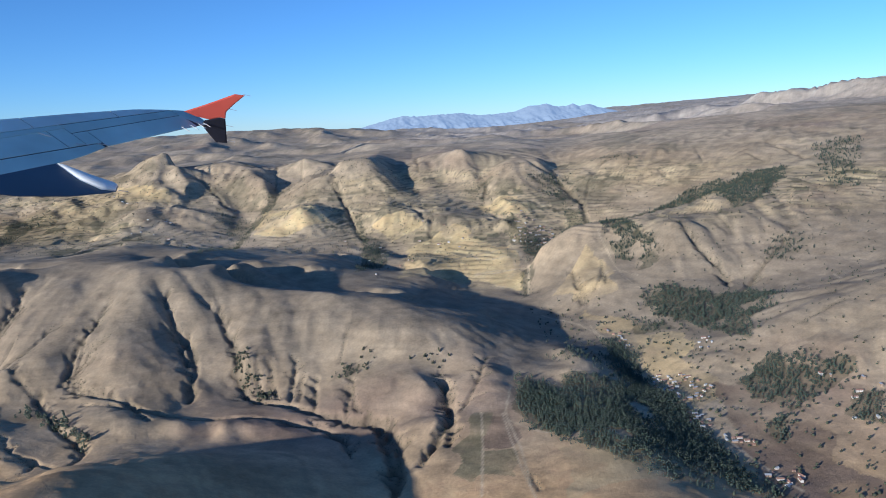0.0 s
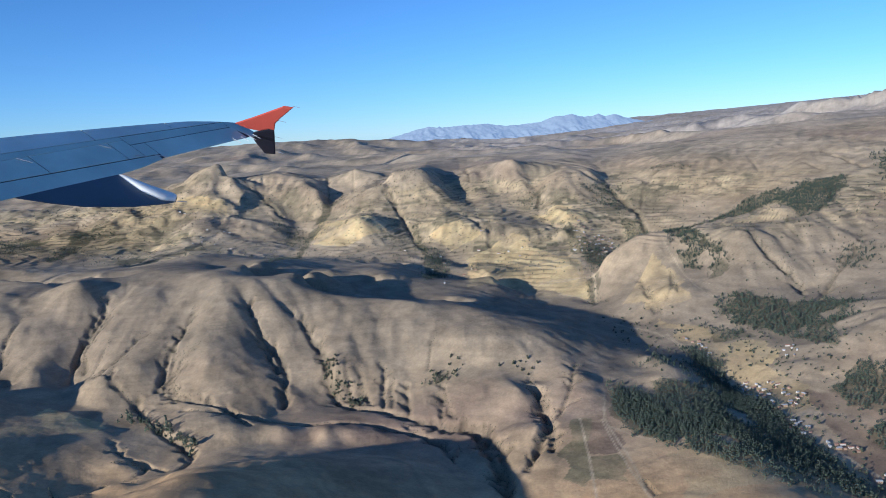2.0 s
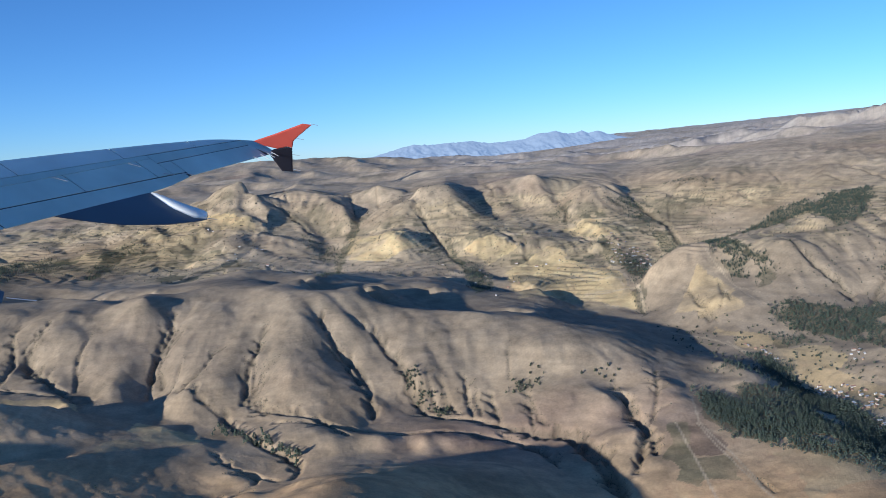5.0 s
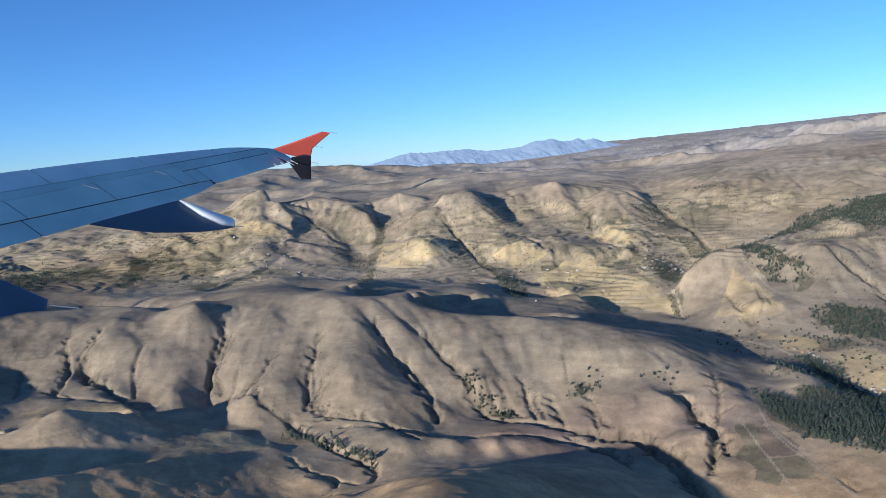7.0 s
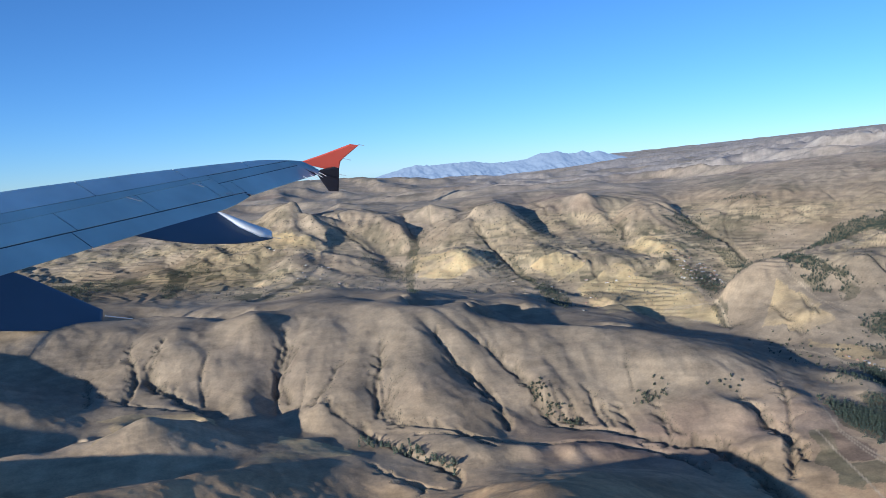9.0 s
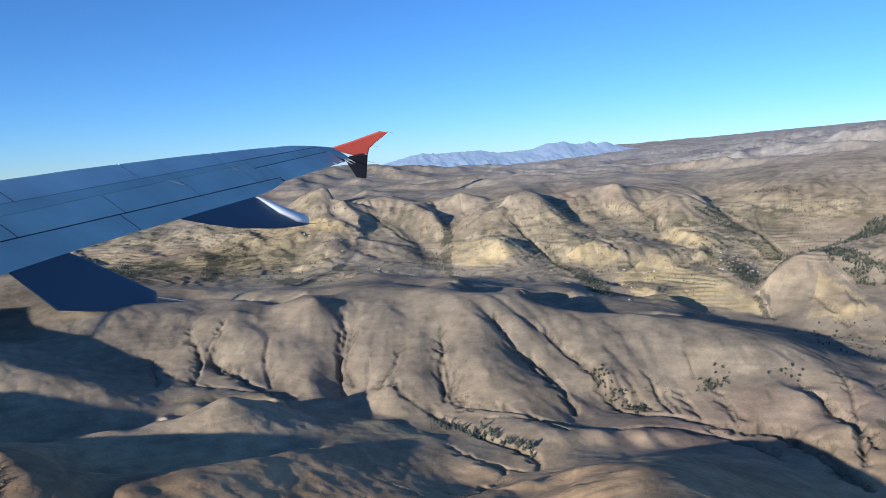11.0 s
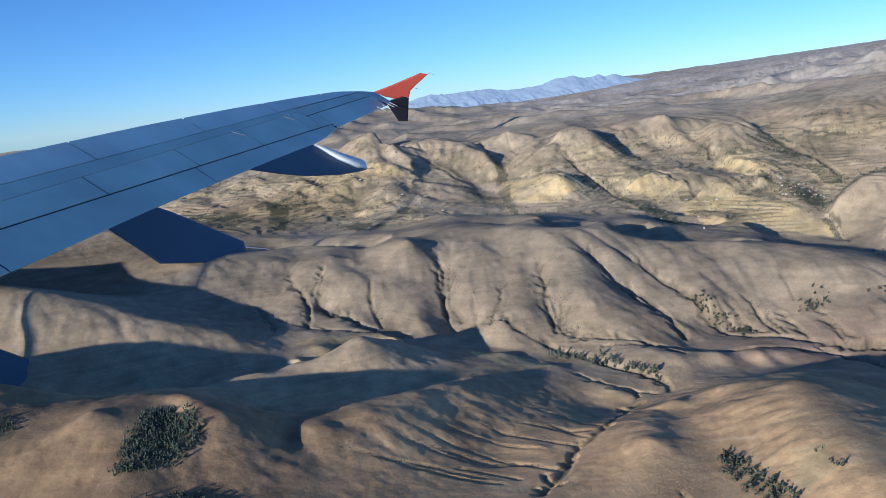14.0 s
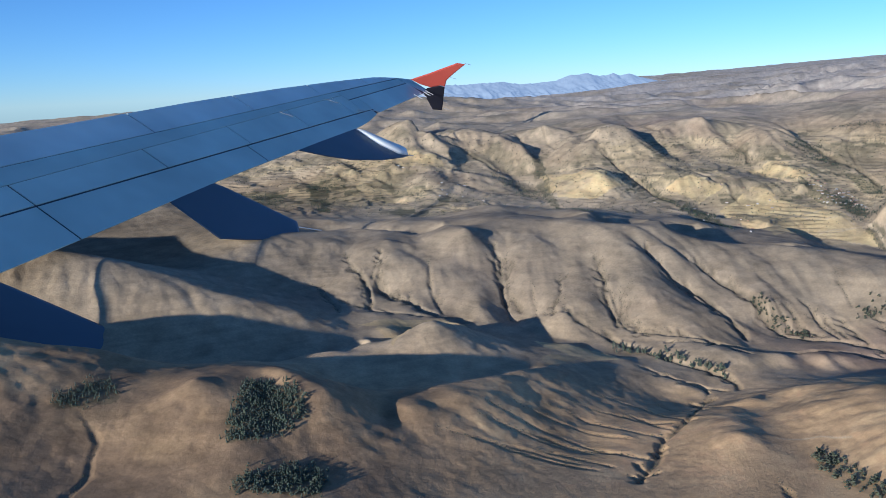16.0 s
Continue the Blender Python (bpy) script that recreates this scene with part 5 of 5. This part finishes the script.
def bulge(s, c):
    """Height of the upper skin over the wing's plane."""
    a, b = trailing(s), leading(s)
    f = min(1, max(0, (c - a) / (b - a)))
    return 0.5 * (4 * f * (1 - f)) ** 0.8 * (0.4 + 0.6 * min(1, s / 120))


def panel(s0, s1, front, back, lift=0.0, thick=0.45, gap=0.55, rows=8):
    """A curved skin panel between two lines of the wing, a hand proud of its neighbours, with a closed edge."""
    bm = bmesh.new()
    n = max(2, int((s1 - s0) / 14))
    top, low = [], []
    for i in range(n + 1):
        s = s0 + gap + (s1 - s0 - 2 * gap) * i / n
        a, b = back(s) + gap, front(s) - gap
        line = [(s, a + (b - a) * j / rows) for j in range(rows + 1)]
        top.append([bm.verts.new((x, y, bulge(x, y) + lift)) for x, y in line])
        low.append([bm.verts.new((x, y, bulge(x, y) + lift - thick)) for x, y in line])
    rim_top = [[bm.verts.new(v.co) for v in row] for row in top]
    for i in range(n):
        for j in range(rows):
            bm.faces.new((top[i][j], top[i + 1][j], top[i + 1][j + 1], top[i][j + 1])).smooth = True
            bm.faces.new((low[i][j], low[i][j + 1], low[i + 1][j + 1], low[i + 1][j]))
        for j in (0, rows):
            bm.faces.new((rim_top[i][j], low[i][j], low[i + 1][j], rim_top[i + 1][j]))
    for i in (0, n):
        for j in range(rows):
            bm.faces.new((rim_top[i][j], rim_top[i][j + 1], low[i][j + 1], low[i][j]))
    bmesh.ops.delete(bm, geom=[v for row in rim_top for v in row if not v.link_faces], context="VERTS")
    for f in bm.faces:
        if f.smooth and f.normal.z < 0:
            f.normal_flip()
    return bm


# box coloured dark to put shade into the gaps between the panels
part("wing_box", panel(-4, 690, lambda s: leading(s) - 1, lambda s: trailing(s) + 1.5, -0.4, 0.4, 0.0, 10), WING_DARK, WING, "dark seams under the skin panels")
for k, (s0, s1) in enumerate(((18, 90), (90, 185), (185, 290), (290, 400), (400, 520), (520, 690))):
    part("slat", panel(s0, s1, leading, slat_seam, 0.05, 0.5), SLAT_BRIGHT, WING, "metal leading-edge slat brightened for its glint")
part("tip_panel", panel(-6, 18, leading, lambda s: max(trailing(s), 18.8 if s > 13 else -9), 0.0, 0.45), WING_GREY, WING)
part("outer_panel", panel(18, 160, slat_seam, hinge, 0.0, 0.45), WING_GREY, WING)
part("aileron", panel(14, 143, hinge, trailing, 0.0, 0.45), WING_PALE, WING, "grey aileron")
part("fixed_panel", panel(143, 160, hinge, flap_seam, 0.0, 0.45), WING_PALE, WING)
part("inner_panel", panel(160, 690, slat_seam, lambda s: 26.5 + 0.004 * s, 0.0, 0.45, 0.1), WING_GREY, WING)
for s0, s1 in ((160, 179), (179, 258), (258, 339), (339, 425), (425, 520), (520, 690)):
    part("spoiler", panel(s0, s1, lambda s: 26.5 + 0.004 * s, flap_seam, 0.12, 0.45), WING_PALE, WING, "grey spoiler panel")
for s0, s1 in ((146, 345), (345, 520), (520, 690)):
    part("flap", panel(s0, s1, flap_seam, trailing, -0.15, 0.4), WING_GREY, WING, "grey trailing-edge flap")
for s0, c0, s1, c1 in ((188.7, 26.0, 182, 19), (268.5, 27.1, 261, 19), (169.6, 5.1, 160, 1.0), (150, 1.0, 140, -4.4)):
    # pale sealant strips at the panel ends
    a, b = Vector((s0, c0, bulge(s0, c0) + 0.45)), Vector((s1, c1, bulge(s1, c1) + 0.45))
    side = (b - a).cross(Vector((0, 0, 1))).normalized() * 0.45
    part("seal_strip", loft([[a - side, a + side, a + side * 0.8 + Vector((0, 0, 0.3)), a - side * 0.8 + Vector((0, 0, 0.3))], [b - side, b + side, b + side * 0.8 + Vector((0, 0, 0.3)), b - side * 0.8 + Vector((0, 0, 0.3))]]), WICK, WING, "pale sealing strip")


def canoe(outline, half, z):
    """A canoe-shaped fairing flattened into the wing's plane to fit the camera's view: an outline in plan, rounded off
    to both sides.
    """
    bm = bmesh.new()
    cx, cy = sum(p[0] for p in outline) / len(outline), sum(p[1] for p in outline) / len(outline)
    levels = [(0.55, half), (0.80, half * 0.78), (0.95, half * 0.42), (1.0, 0.0), (0.95, -half * 0.42), (0.80, -half * 0.78), (0.55, -half)]
    rings = [[bm.verts.new((cx + (x - cx) * f, cy + (y - cy) * f, z + h)) for x, y in outline] for f, h in levels]
    n = len(outline)
    for u, v in zip(rings, rings[1:]):
        for k in range(n):
            bm.faces.new((u[k], u[(k + 1) % n], v[(k + 1) % n], v[k]))
    bm.faces.new(rings[0])
    bm.faces.new(rings[-1][::-1])
    bmesh.ops.recalc_face_normals(bm, faces=bm.faces)
    return smooth(bm)


INNER_POD = [(454, -47), (440, -55), (425, -62.5), (413, -66), (400, -67.9), (390.4, -59.8), (398.5, -36), (405, -17.5), (411.5, -6), (452, -6)]
pod_1 = part("flap_track_fairing", canoe([(304, -11.5), (286, -24.6), (266, -36.3), (231, -49), (201, -55.3), (191, -56.3), (183.2, -51.3), (196.5, -30.7), (204.4, -10), (216.6, -5), (265, -5), (300, -7)], 0.5, -0.6), FAIRING_SHADE, WING, "canoe-shaped fairing darkened for the shade under the wing")
part("fairing_tail", canoe([(207.7, -12.1), (197.4, -31.3), (183.8, -51.1), (191.4, -55.8), (201.5, -50.6), (207.6, -35.5)], 3.0, 0.1), FAIRING_LIT, pod_1, "tail strip brightened to look sunlit")
part("flap_track_fairing", canoe(INNER_POD, 0.5, -0.6), FAIRING_SHADE, WING, "canoe-shaped fairing darkened for the shade under the wing")
part("flap_track_fairing", canoe([(x + 165, y - 3) for x, y in INNER_POD], 0.5, -0.6), FAIRING_SHADE, WING, "canoe-shaped fairing darkened for the shade under the wing")


FIN_FORWARD = Vector((0.7121, 0.7021, 0.0))


def on_fin(c, h, side=0.0):
    return Vector((-3, 0, 0)) + FIN_FORWARD * c + Vector((0, 0, h)) + Vector((FIN_FORWARD.y, -FIN_FORWARD.x, 0)) * side


def fin(outline, half):
    """A thin fin with a sharp rim, its outline given along the fin and in height."""
    bm = bmesh.new()
    cx, cy = sum(p[0] for p in outline) / len(outline), sum(p[1] for p in outline) / len(outline)
    rim = [bm.verts.new(on_fin(c, h)) for c, h in outline]
    n = len(rim)
    for side in (-1, 1):
        inner = [bm.verts.new(on_fin(cx + (c - cx) * 0.86, cy + (h - cy) * 0.86, side * half)) for c, h in outline]
        bm.faces.new(inner if side > 0 else inner[::-1])
        for k in range(n):
            bm.faces.new((rim[k], rim[(k + 1) % n], inner[(k + 1) % n], inner[k]))
    bmesh.ops.recalc_face_normals(bm, faces=bm.faces)
    return bm


winglet = part("winglet", fin([(25.2, 5.6), (9.4, 18.3), (-14.2, 38.8), (-23.8, 40.6), (-16.2, 25.7), (-13.1, 18.2), (-15.0, 10.8), (-9.4, 10.4), (-0.7, 5.1), (12.8, 4.2)], 0.5), RED_PAINT, WING, "red upper winglet fin")
part("lower_fin", fin([(-15.0, 10.7), (-9.4, 10.3), (3.0, 3.2), (5.7, -2.1), (-4.3, -9.1), (-15.4, -16.6), (-26.2, -14.1)], 0.5), BLACK_PAINT, winglet, "dark navy lower winglet fin")


def rod(a, b, r):
    a, b = Vector(a), Vector(b)
    u = (b - a).orthogonal().normalized() * r
    v = (b - a).cross(u).normalized() * r
    return loft([[p + u * math.cos(t) + v * math.sin(t) for t in [k * math.pi / 3 for k in range(6)]] for p in (a, b)])


for s, c, h in ((36, -1.2, 0.6), (22, -1.2, 0.6), (10, -1.4, 0.6), (2, -1.2, 0.8)):
    part("static_wick", rod((s, c + 3, h), (s - 1, c - 6, h + 0.2), 0.32), WICK, WING, "thin pale static wick")
for c, h in ((-22.0, 41.2), (-14.8, 22.0), (-18.0, 4.2), (-25.3, -11.3)):
    part("static_wick", rod(on_fin(c, h), on_fin(c - 8, h + 0.7), 0.25), WICK, WING, "thin pale static wick")
part("static_wick", rod((390, -62, -3.4), (378, -72, -3), 0.3), WICK, WING, "thin pale static wick")
part("static_wick", rod((184, -53, -3.4), (177, -57, -3), 0.3), WICK, WING, "thin pale static wick")



# ---------------------------------------------------------------- trees
def leaf_material(name, dark, light):
    m, nodes, links, p = nodes_of(name)
    geo = nodes.new("ShaderNodeNewGeometry")
    r = ramp_node(nodes, links, geo.outputs["Random Per Island"], [(0.0, dark), (1.0, light)])
    n = noise_node(nodes, links, 2.5, 5, 0.7, geo.outputs["Position"])
    links.new(mix_node(nodes, links, "OVERLAY", 0.6, r.outputs[0], n.outputs[1]), p.inputs["Base Color"])
    p.inputs["Roughness"].default_value = 0.8
    p.inputs["Specular IOR Level"].default_value = 0.2
    return m


LEAVES = leaf_material("dull eucalyptus leaves", (0.045, 0.062, 0.048), (0.095, 0.112, 0.078))
SCRUB = leaf_material("grey-green scrub leaves", (0.05, 0.058, 0.04), (0.10, 0.105, 0.068))
BARK = plain("pale bark", (0.22, 0.18, 0.14), 0.9, 0, 0.2, 4, 0.4)
BLOB = [Vector(p).normalized() for p in ((0, 0, 1), (0.9, 0, 0.45), (0.28, 0.86, 0.45), (-0.73, 0.53, 0.45), (-0.73, -0.53, 0.45), (0.28, -0.86, 0.45), (0.73, 0.53, -0.45), (-0.28, 0.86, -0.45), (-0.9, 0, -0.45), (-0.28, -0.86, -0.45), (0.73, -0.53, -0.45), (0, 0, -1))]
BLOB_FACES = [(0, 1, 2), (0, 2, 3), (0, 3, 4), (0, 4, 5), (0, 5, 1), (1, 6, 2), (2, 7, 3), (3, 8, 4), (4, 9, 5), (5, 10, 1), (2, 6, 7), (3, 7, 8), (4, 8, 9), (5, 9, 10), (1, 10, 6), (11, 7, 6), (11, 8, 7), (11, 9, 8), (11, 10, 9), (11, 6, 10)]


def crown_points(rng, clumps, spread, base):
    """Verts and faces of a crown of one metre's height, built of uneven leaf clumps."""
    verts, faces = [], []
    for k in range(clumps):
        f = (k + rng.random()) / clumps
        a, r = rng.uniform(0, 6.283), spread * rng.uniform(0.15, 1.0) * (1.15 - 0.8 * f)
        cx, cy, cz = r * math.cos(a), r * math.sin(a), base + (1 - base) * f * 0.92
        size = spread * rng.uniform(0.42, 0.75) * (1.1 - 0.55 * f)
        n = len(verts)
        for p in BLOB:
            j = rng.uniform(0.62, 1.3)
            verts.append((cx + p.x * size * j, cy + p.y * size * j, cz + p.z * size * 0.9 * j))
        faces += [(a + n, b + n, c + n) for a, b, c in BLOB_FACES]
    return np.array(verts), np.array(faces)


def scatter(rng, outline, spacing):
    p = np.array(outline)
    (x0, y0), (x1, y1) = p.min(0), p.max(0)
    n = int((x1 - x0) * (y1 - y0) / spacing ** 2) + 1
    x, y = rng.uniform(x0, x1, n), rng.uniform(y0, y1, n)
    ragged = 0.6 + spacing * 0.9
    keep = inside_outline(x + rng.normal(0, ragged, n), y + rng.normal(0, ragged, n), outline)
    return x[keep], y[keep]


def wood(name, spacing, height, outline, rng, material, label, spread=0.3, clumps=4):
    """Many small crowns joined into one wood, each standing on the ground."""
    x, y = scatter(rng, outline, spacing)
    keep = fbm(x, y, 13, 3, 92) > -0.85
    return crowns(name, x[keep], y[keep], height, rng, material, label, spread, clumps)


def crowns(name, x, y, height, rng, material, label, spread, clumps):
    """Crowns of leaf clumps on the ground at the given places, as one thing."""
    z = ground(x, y)
    kinds = [crown_points(rng, clumps, spread, 0.18) for _ in range(6)]
    verts, faces, count = [], [], 0
    for px, py, pz in zip(x, y, z):
        v, f = kinds[rng.integers(len(kinds))]
        h, a = height * rng.uniform(0.6, 1.25), rng.uniform(0, 6.283)
        w = h * rng.uniform(0.8, 1.25)
        c, s = math.cos(a) * w, math.sin(a) * w
        verts.append(np.stack([px + v[:, 0] * c - v[:, 1] * s, py + v[:, 0] * s + v[:, 1] * c, pz - 0.08 * h + v[:, 2] * h], -1))
        faces.append(f + count)
        count += len(v)
    if not verts:
        return None
    verts, faces = np.concatenate(verts).astype(np.float32), np.concatenate(faces).astype(np.int32)
    me = bpy.data.meshes.new(name)
    me.vertices.add(len(verts))
    me.vertices.foreach_set("co", verts.ravel())
    me.loops.add(faces.size)
    me.loops.foreach_set("vertex_index", faces.ravel())
    me.polygons.add(len(faces))
    me.polygons.foreach_set("loop_start", np.arange(0, faces.size, 3, dtype=np.int32))
    me.polygons.foreach_set("loop_total", np.full(len(faces), 3, np.int32))
    me.update(calc_edges=True)
    me.materials.append(material)
    return tagged(new(name, me), label, "trees", kind="stuff")


def build_woods():
    rng = np.random.default_rng(11)
    for name, (spacing, height, outline) in WOODS.items():
        if "scrub" in name:
            wood("scrub", 0.8 * spacing, height, outline, rng, SCRUB, "sparse grey-green bushes on the dry slope", 0.42, 4)
        else:
            wood("wood", 0.56 * spacing, 0.7 * height, outline, rng, LEAVES, "dark green eucalyptus trees in the " + name.strip(), 0.30, 4)


def tree_kind(rng, height):
    """One tree: a tapered trunk with limbs and a ragged crown."""
    tree = new("tree")
    bm = bmesh.new()
    stems = [((0, 0, -0.15), (rng.uniform(-.04, .04) * height, rng.uniform(-.04, .04) * height, 0.8 * height), 0.035 * height)]
    for k in range(3):
        a = rng.uniform(0, 6.283)
        stems.append(((0, 0, (0.3 + 0.12 * k) * height), (0.2 * height * math.cos(a), 0.2 * height * math.sin(a), (0.55 + 0.12 * k) * height), 0.018 * height))
    for a, b, r in stems:
        a, b = Vector(a), Vector(b)
        u = (b - a).orthogonal().normalized()
        v = (b - a).cross(u).normalized()
        rings = [[bm.verts.new(p + (u * math.cos(t) + v * math.sin(t)) * q) for t in [k * 1.2566 for k in range(5)]] for p, q in ((a, r), (b, r * 0.35))]
        for k in range(5):
            bm.faces.new((rings[0][k], rings[0][(k + 1) % 5], rings[1][(k + 1) % 5], rings[1][k]))
    part("trunk", bm, BARK, tree)
    v, f = crown_points(rng, 9, 0.24, 0.2)
    bm = bmesh.new()
    made = [bm.verts.new(p * height) for p in v.tolist() and [Vector(q) for q in v]]
    for a, b, c in f:
        bm.faces.new((made[a], made[b], made[c]))
    part("crown", bm, LEAVES, tree)
    return tagged(tree, "dark slender eucalyptus tree beside the dry brook", "tree", "trees along the brook")


def build_row():
    rng = np.random.default_rng(23)
    kinds = [tree_kind(rng, h) for h in (2.3, 2.8, 3.2)]
    line = along([(*p, 0) for p in TREE_ROW], 0.85)
    for k, p in enumerate(line):
        x, y = p[0] + rng.normal(0, 0.9), p[1] + rng.normal(0, 1.7)
        m = pose(x, y, float(ground(x, y)) - 0.05, 0, 0, rng.uniform(0, 360)) @ Matrix.Scale(rng.uniform(0.75, 1.2), 4)
        if k < 3:
            kinds[k].matrix_basis = m
        else:
            copy_thing(kinds[k % 3], m).scale = m.to_scale()


def build_bushes():
    """Loose bushes and hedges over the farmed slopes behind the ridge and along the river."""
    rng = np.random.default_rng(37)
    for outline, spacing, height in (([(-420, 560), (-250, 520), (-60, 520), (60, 480), (120, 520), (160, 640), (60, 690), (-160, 720), (-420, 760)], 4.4, 1.0), ([(40, 420), (110, 380), (130, 300), (180, 180), (90, 160), (60, 240), (40, 330)], 5.0, 1.5), ([(90, 300), (260, 250), (300, 420), (250, 560), (120, 480)], 7.0, 1.2)):
        wood("bushes", spacing, height, outline, rng, SCRUB, "loose dark bushes and hedges on the farmed slopes", 0.5, 2)


def build_gully_shrubs():
    """Dark shrubs that crowd along the rain gullies and their side arms."""
    rng = np.random.default_rng(41)
    arms = np.random.default_rng(17)
    lines = list(GULLIES.values()) + [q for line, depth, width in GULLIES.values() if depth >= 1.1 for q in branches(line, depth, width, arms)]
    x, y = [], []
    for line, depth, width in lines:
        if np.mean([p[1] for p in line]) > 450:
            continue
        for p in along([(*p, 0) for p in line], 1.0):
            for _ in range(2):
                x.append(p[0] + rng.normal(0, 0.3 + 0.16 * width))
                y.append(p[1] + rng.normal(0, 0.3 + 0.16 * width))
    crowns("shrubs", np.array(x), np.array(y), 0.42, rng, SCRUB, "dark shrubs along the dry rain gullies", 0.5, 2)


build_woods()
build_gully_shrubs()
build_bushes()
build_row()



# ---------------------------------------------------------------- houses
def wall_material(name, colour):
    return plain(name, colour, 0.9, 0, 0.18, 2.0, 0.3)


ADOBE, PLASTER = wall_material("adobe wall", (0.36, 0.25, 0.17)), wall_material("whitewashed wall", (0.58, 0.54, 0.48))
TILE, TIN = wall_material("old clay tile", (0.36, 0.20, 0.14)), plain("weathered tin sheet", (0.50, 0.50, 0.50), 0.55, 0.3, 0.12, 2.0)
OPENING = plain("dark opening", (0.03, 0.03, 0.035), 0.7)


def box(x0, x1, y0, y1, z0, z1):
    bm = bmesh.new()
    bmesh.ops.create_cube(bm, size=1)
    for v in bm.verts:
        v.co = Vector(((x0 + x1) / 2 + v.co.x * (x1 - x0), (y0 + y1) / 2 + v.co.y * (y1 - y0), (z0 + z1) / 2 + v.co.z * (z1 - z0)))
    return bm


def house_kind(length, width, height, wall, roof, label):
    """A small gabled house with walls, a pitched roof with eaves, a door and windows."""
    house = new("house")
    l, w, rise = length / 2, width / 2, width * 0.28
    bm = loft([[(x, -w, -0.4), (x, w, -0.4), (x, w, height), (x, 0, height + rise), (x, -w, height)] for x in (-l, l)])
    walls = part("wall", bm, wall, house)
    e, t = 0.10, 0.06
    bm = loft([[(x, -w - e, height - e * 0.56), (x, 0, height + rise), (x, w + e, height - e * 0.56), (x, w + e, height - e * 0.56 + t), (x, 0, height + rise + t), (x, -w - e, height - e * 0.56 + t)] for x in (-l - e, l + e)])
    part("roof", bm, roof, house)
    part("door", box(-0.09, 0.09, -w - 0.012, -w + 0.01, 0, height * 0.75), OPENING, walls)
    for x in (-0.5 * l, 0.55 * l):
        part("window", box(x - 0.08, x + 0.08, -w - 0.012, -w + 0.01, height * 0.35, height * 0.7), OPENING, walls)
    return tagged(house, label, "house", "village houses")


def build_houses():
    rng = np.random.default_rng(31)
    kinds = [house_kind(1.5, 0.85, 0.55, PLASTER, TIN, "white plastered house with a grey tin roof"), house_kind(1.9, 0.9, 0.6, ADOBE, TIN, "brown adobe house with a shiny tin roof"), house_kind(1.3, 0.8, 0.5, ADOBE, TILE, "brown adobe house with a clay tile roof"), house_kind(2.4, 0.95, 0.6, PLASTER, TILE, "long white house with a clay tile roof")]
    used = set()
    placed = []
    for name, (count, outline) in HAMLETS.items():
        p = np.array(outline)
        turn, made = rng.uniform(-20, 20), 0
        for _ in range(count * 30):
            x, y = rng.uniform(p[:, 0].min(), p[:, 0].max()), rng.uniform(p[:, 1].min(), p[:, 1].max())
            if made >= count or not inside_outline(np.array(x), np.array(y), outline) or any((x - a) ** 2 + (y - b) ** 2 < 4.0 for a, b in placed):
                continue
            placed.append((x, y))
            made += 1
            k = int(rng.integers(4))
            m = pose(x, y, float(ground(x, y)) + 0.05, 0, 0, turn + rng.choice([0, 90, 180]) + rng.normal(0, 8)) @ Matrix.Scale(rng.uniform(0.65, 1.0), 4)
            if k not in used:
                used.add(k)
                kinds[k].matrix_basis = m
            else:
                copy_thing(kinds[k], m).scale = m.to_scale()


build_houses()
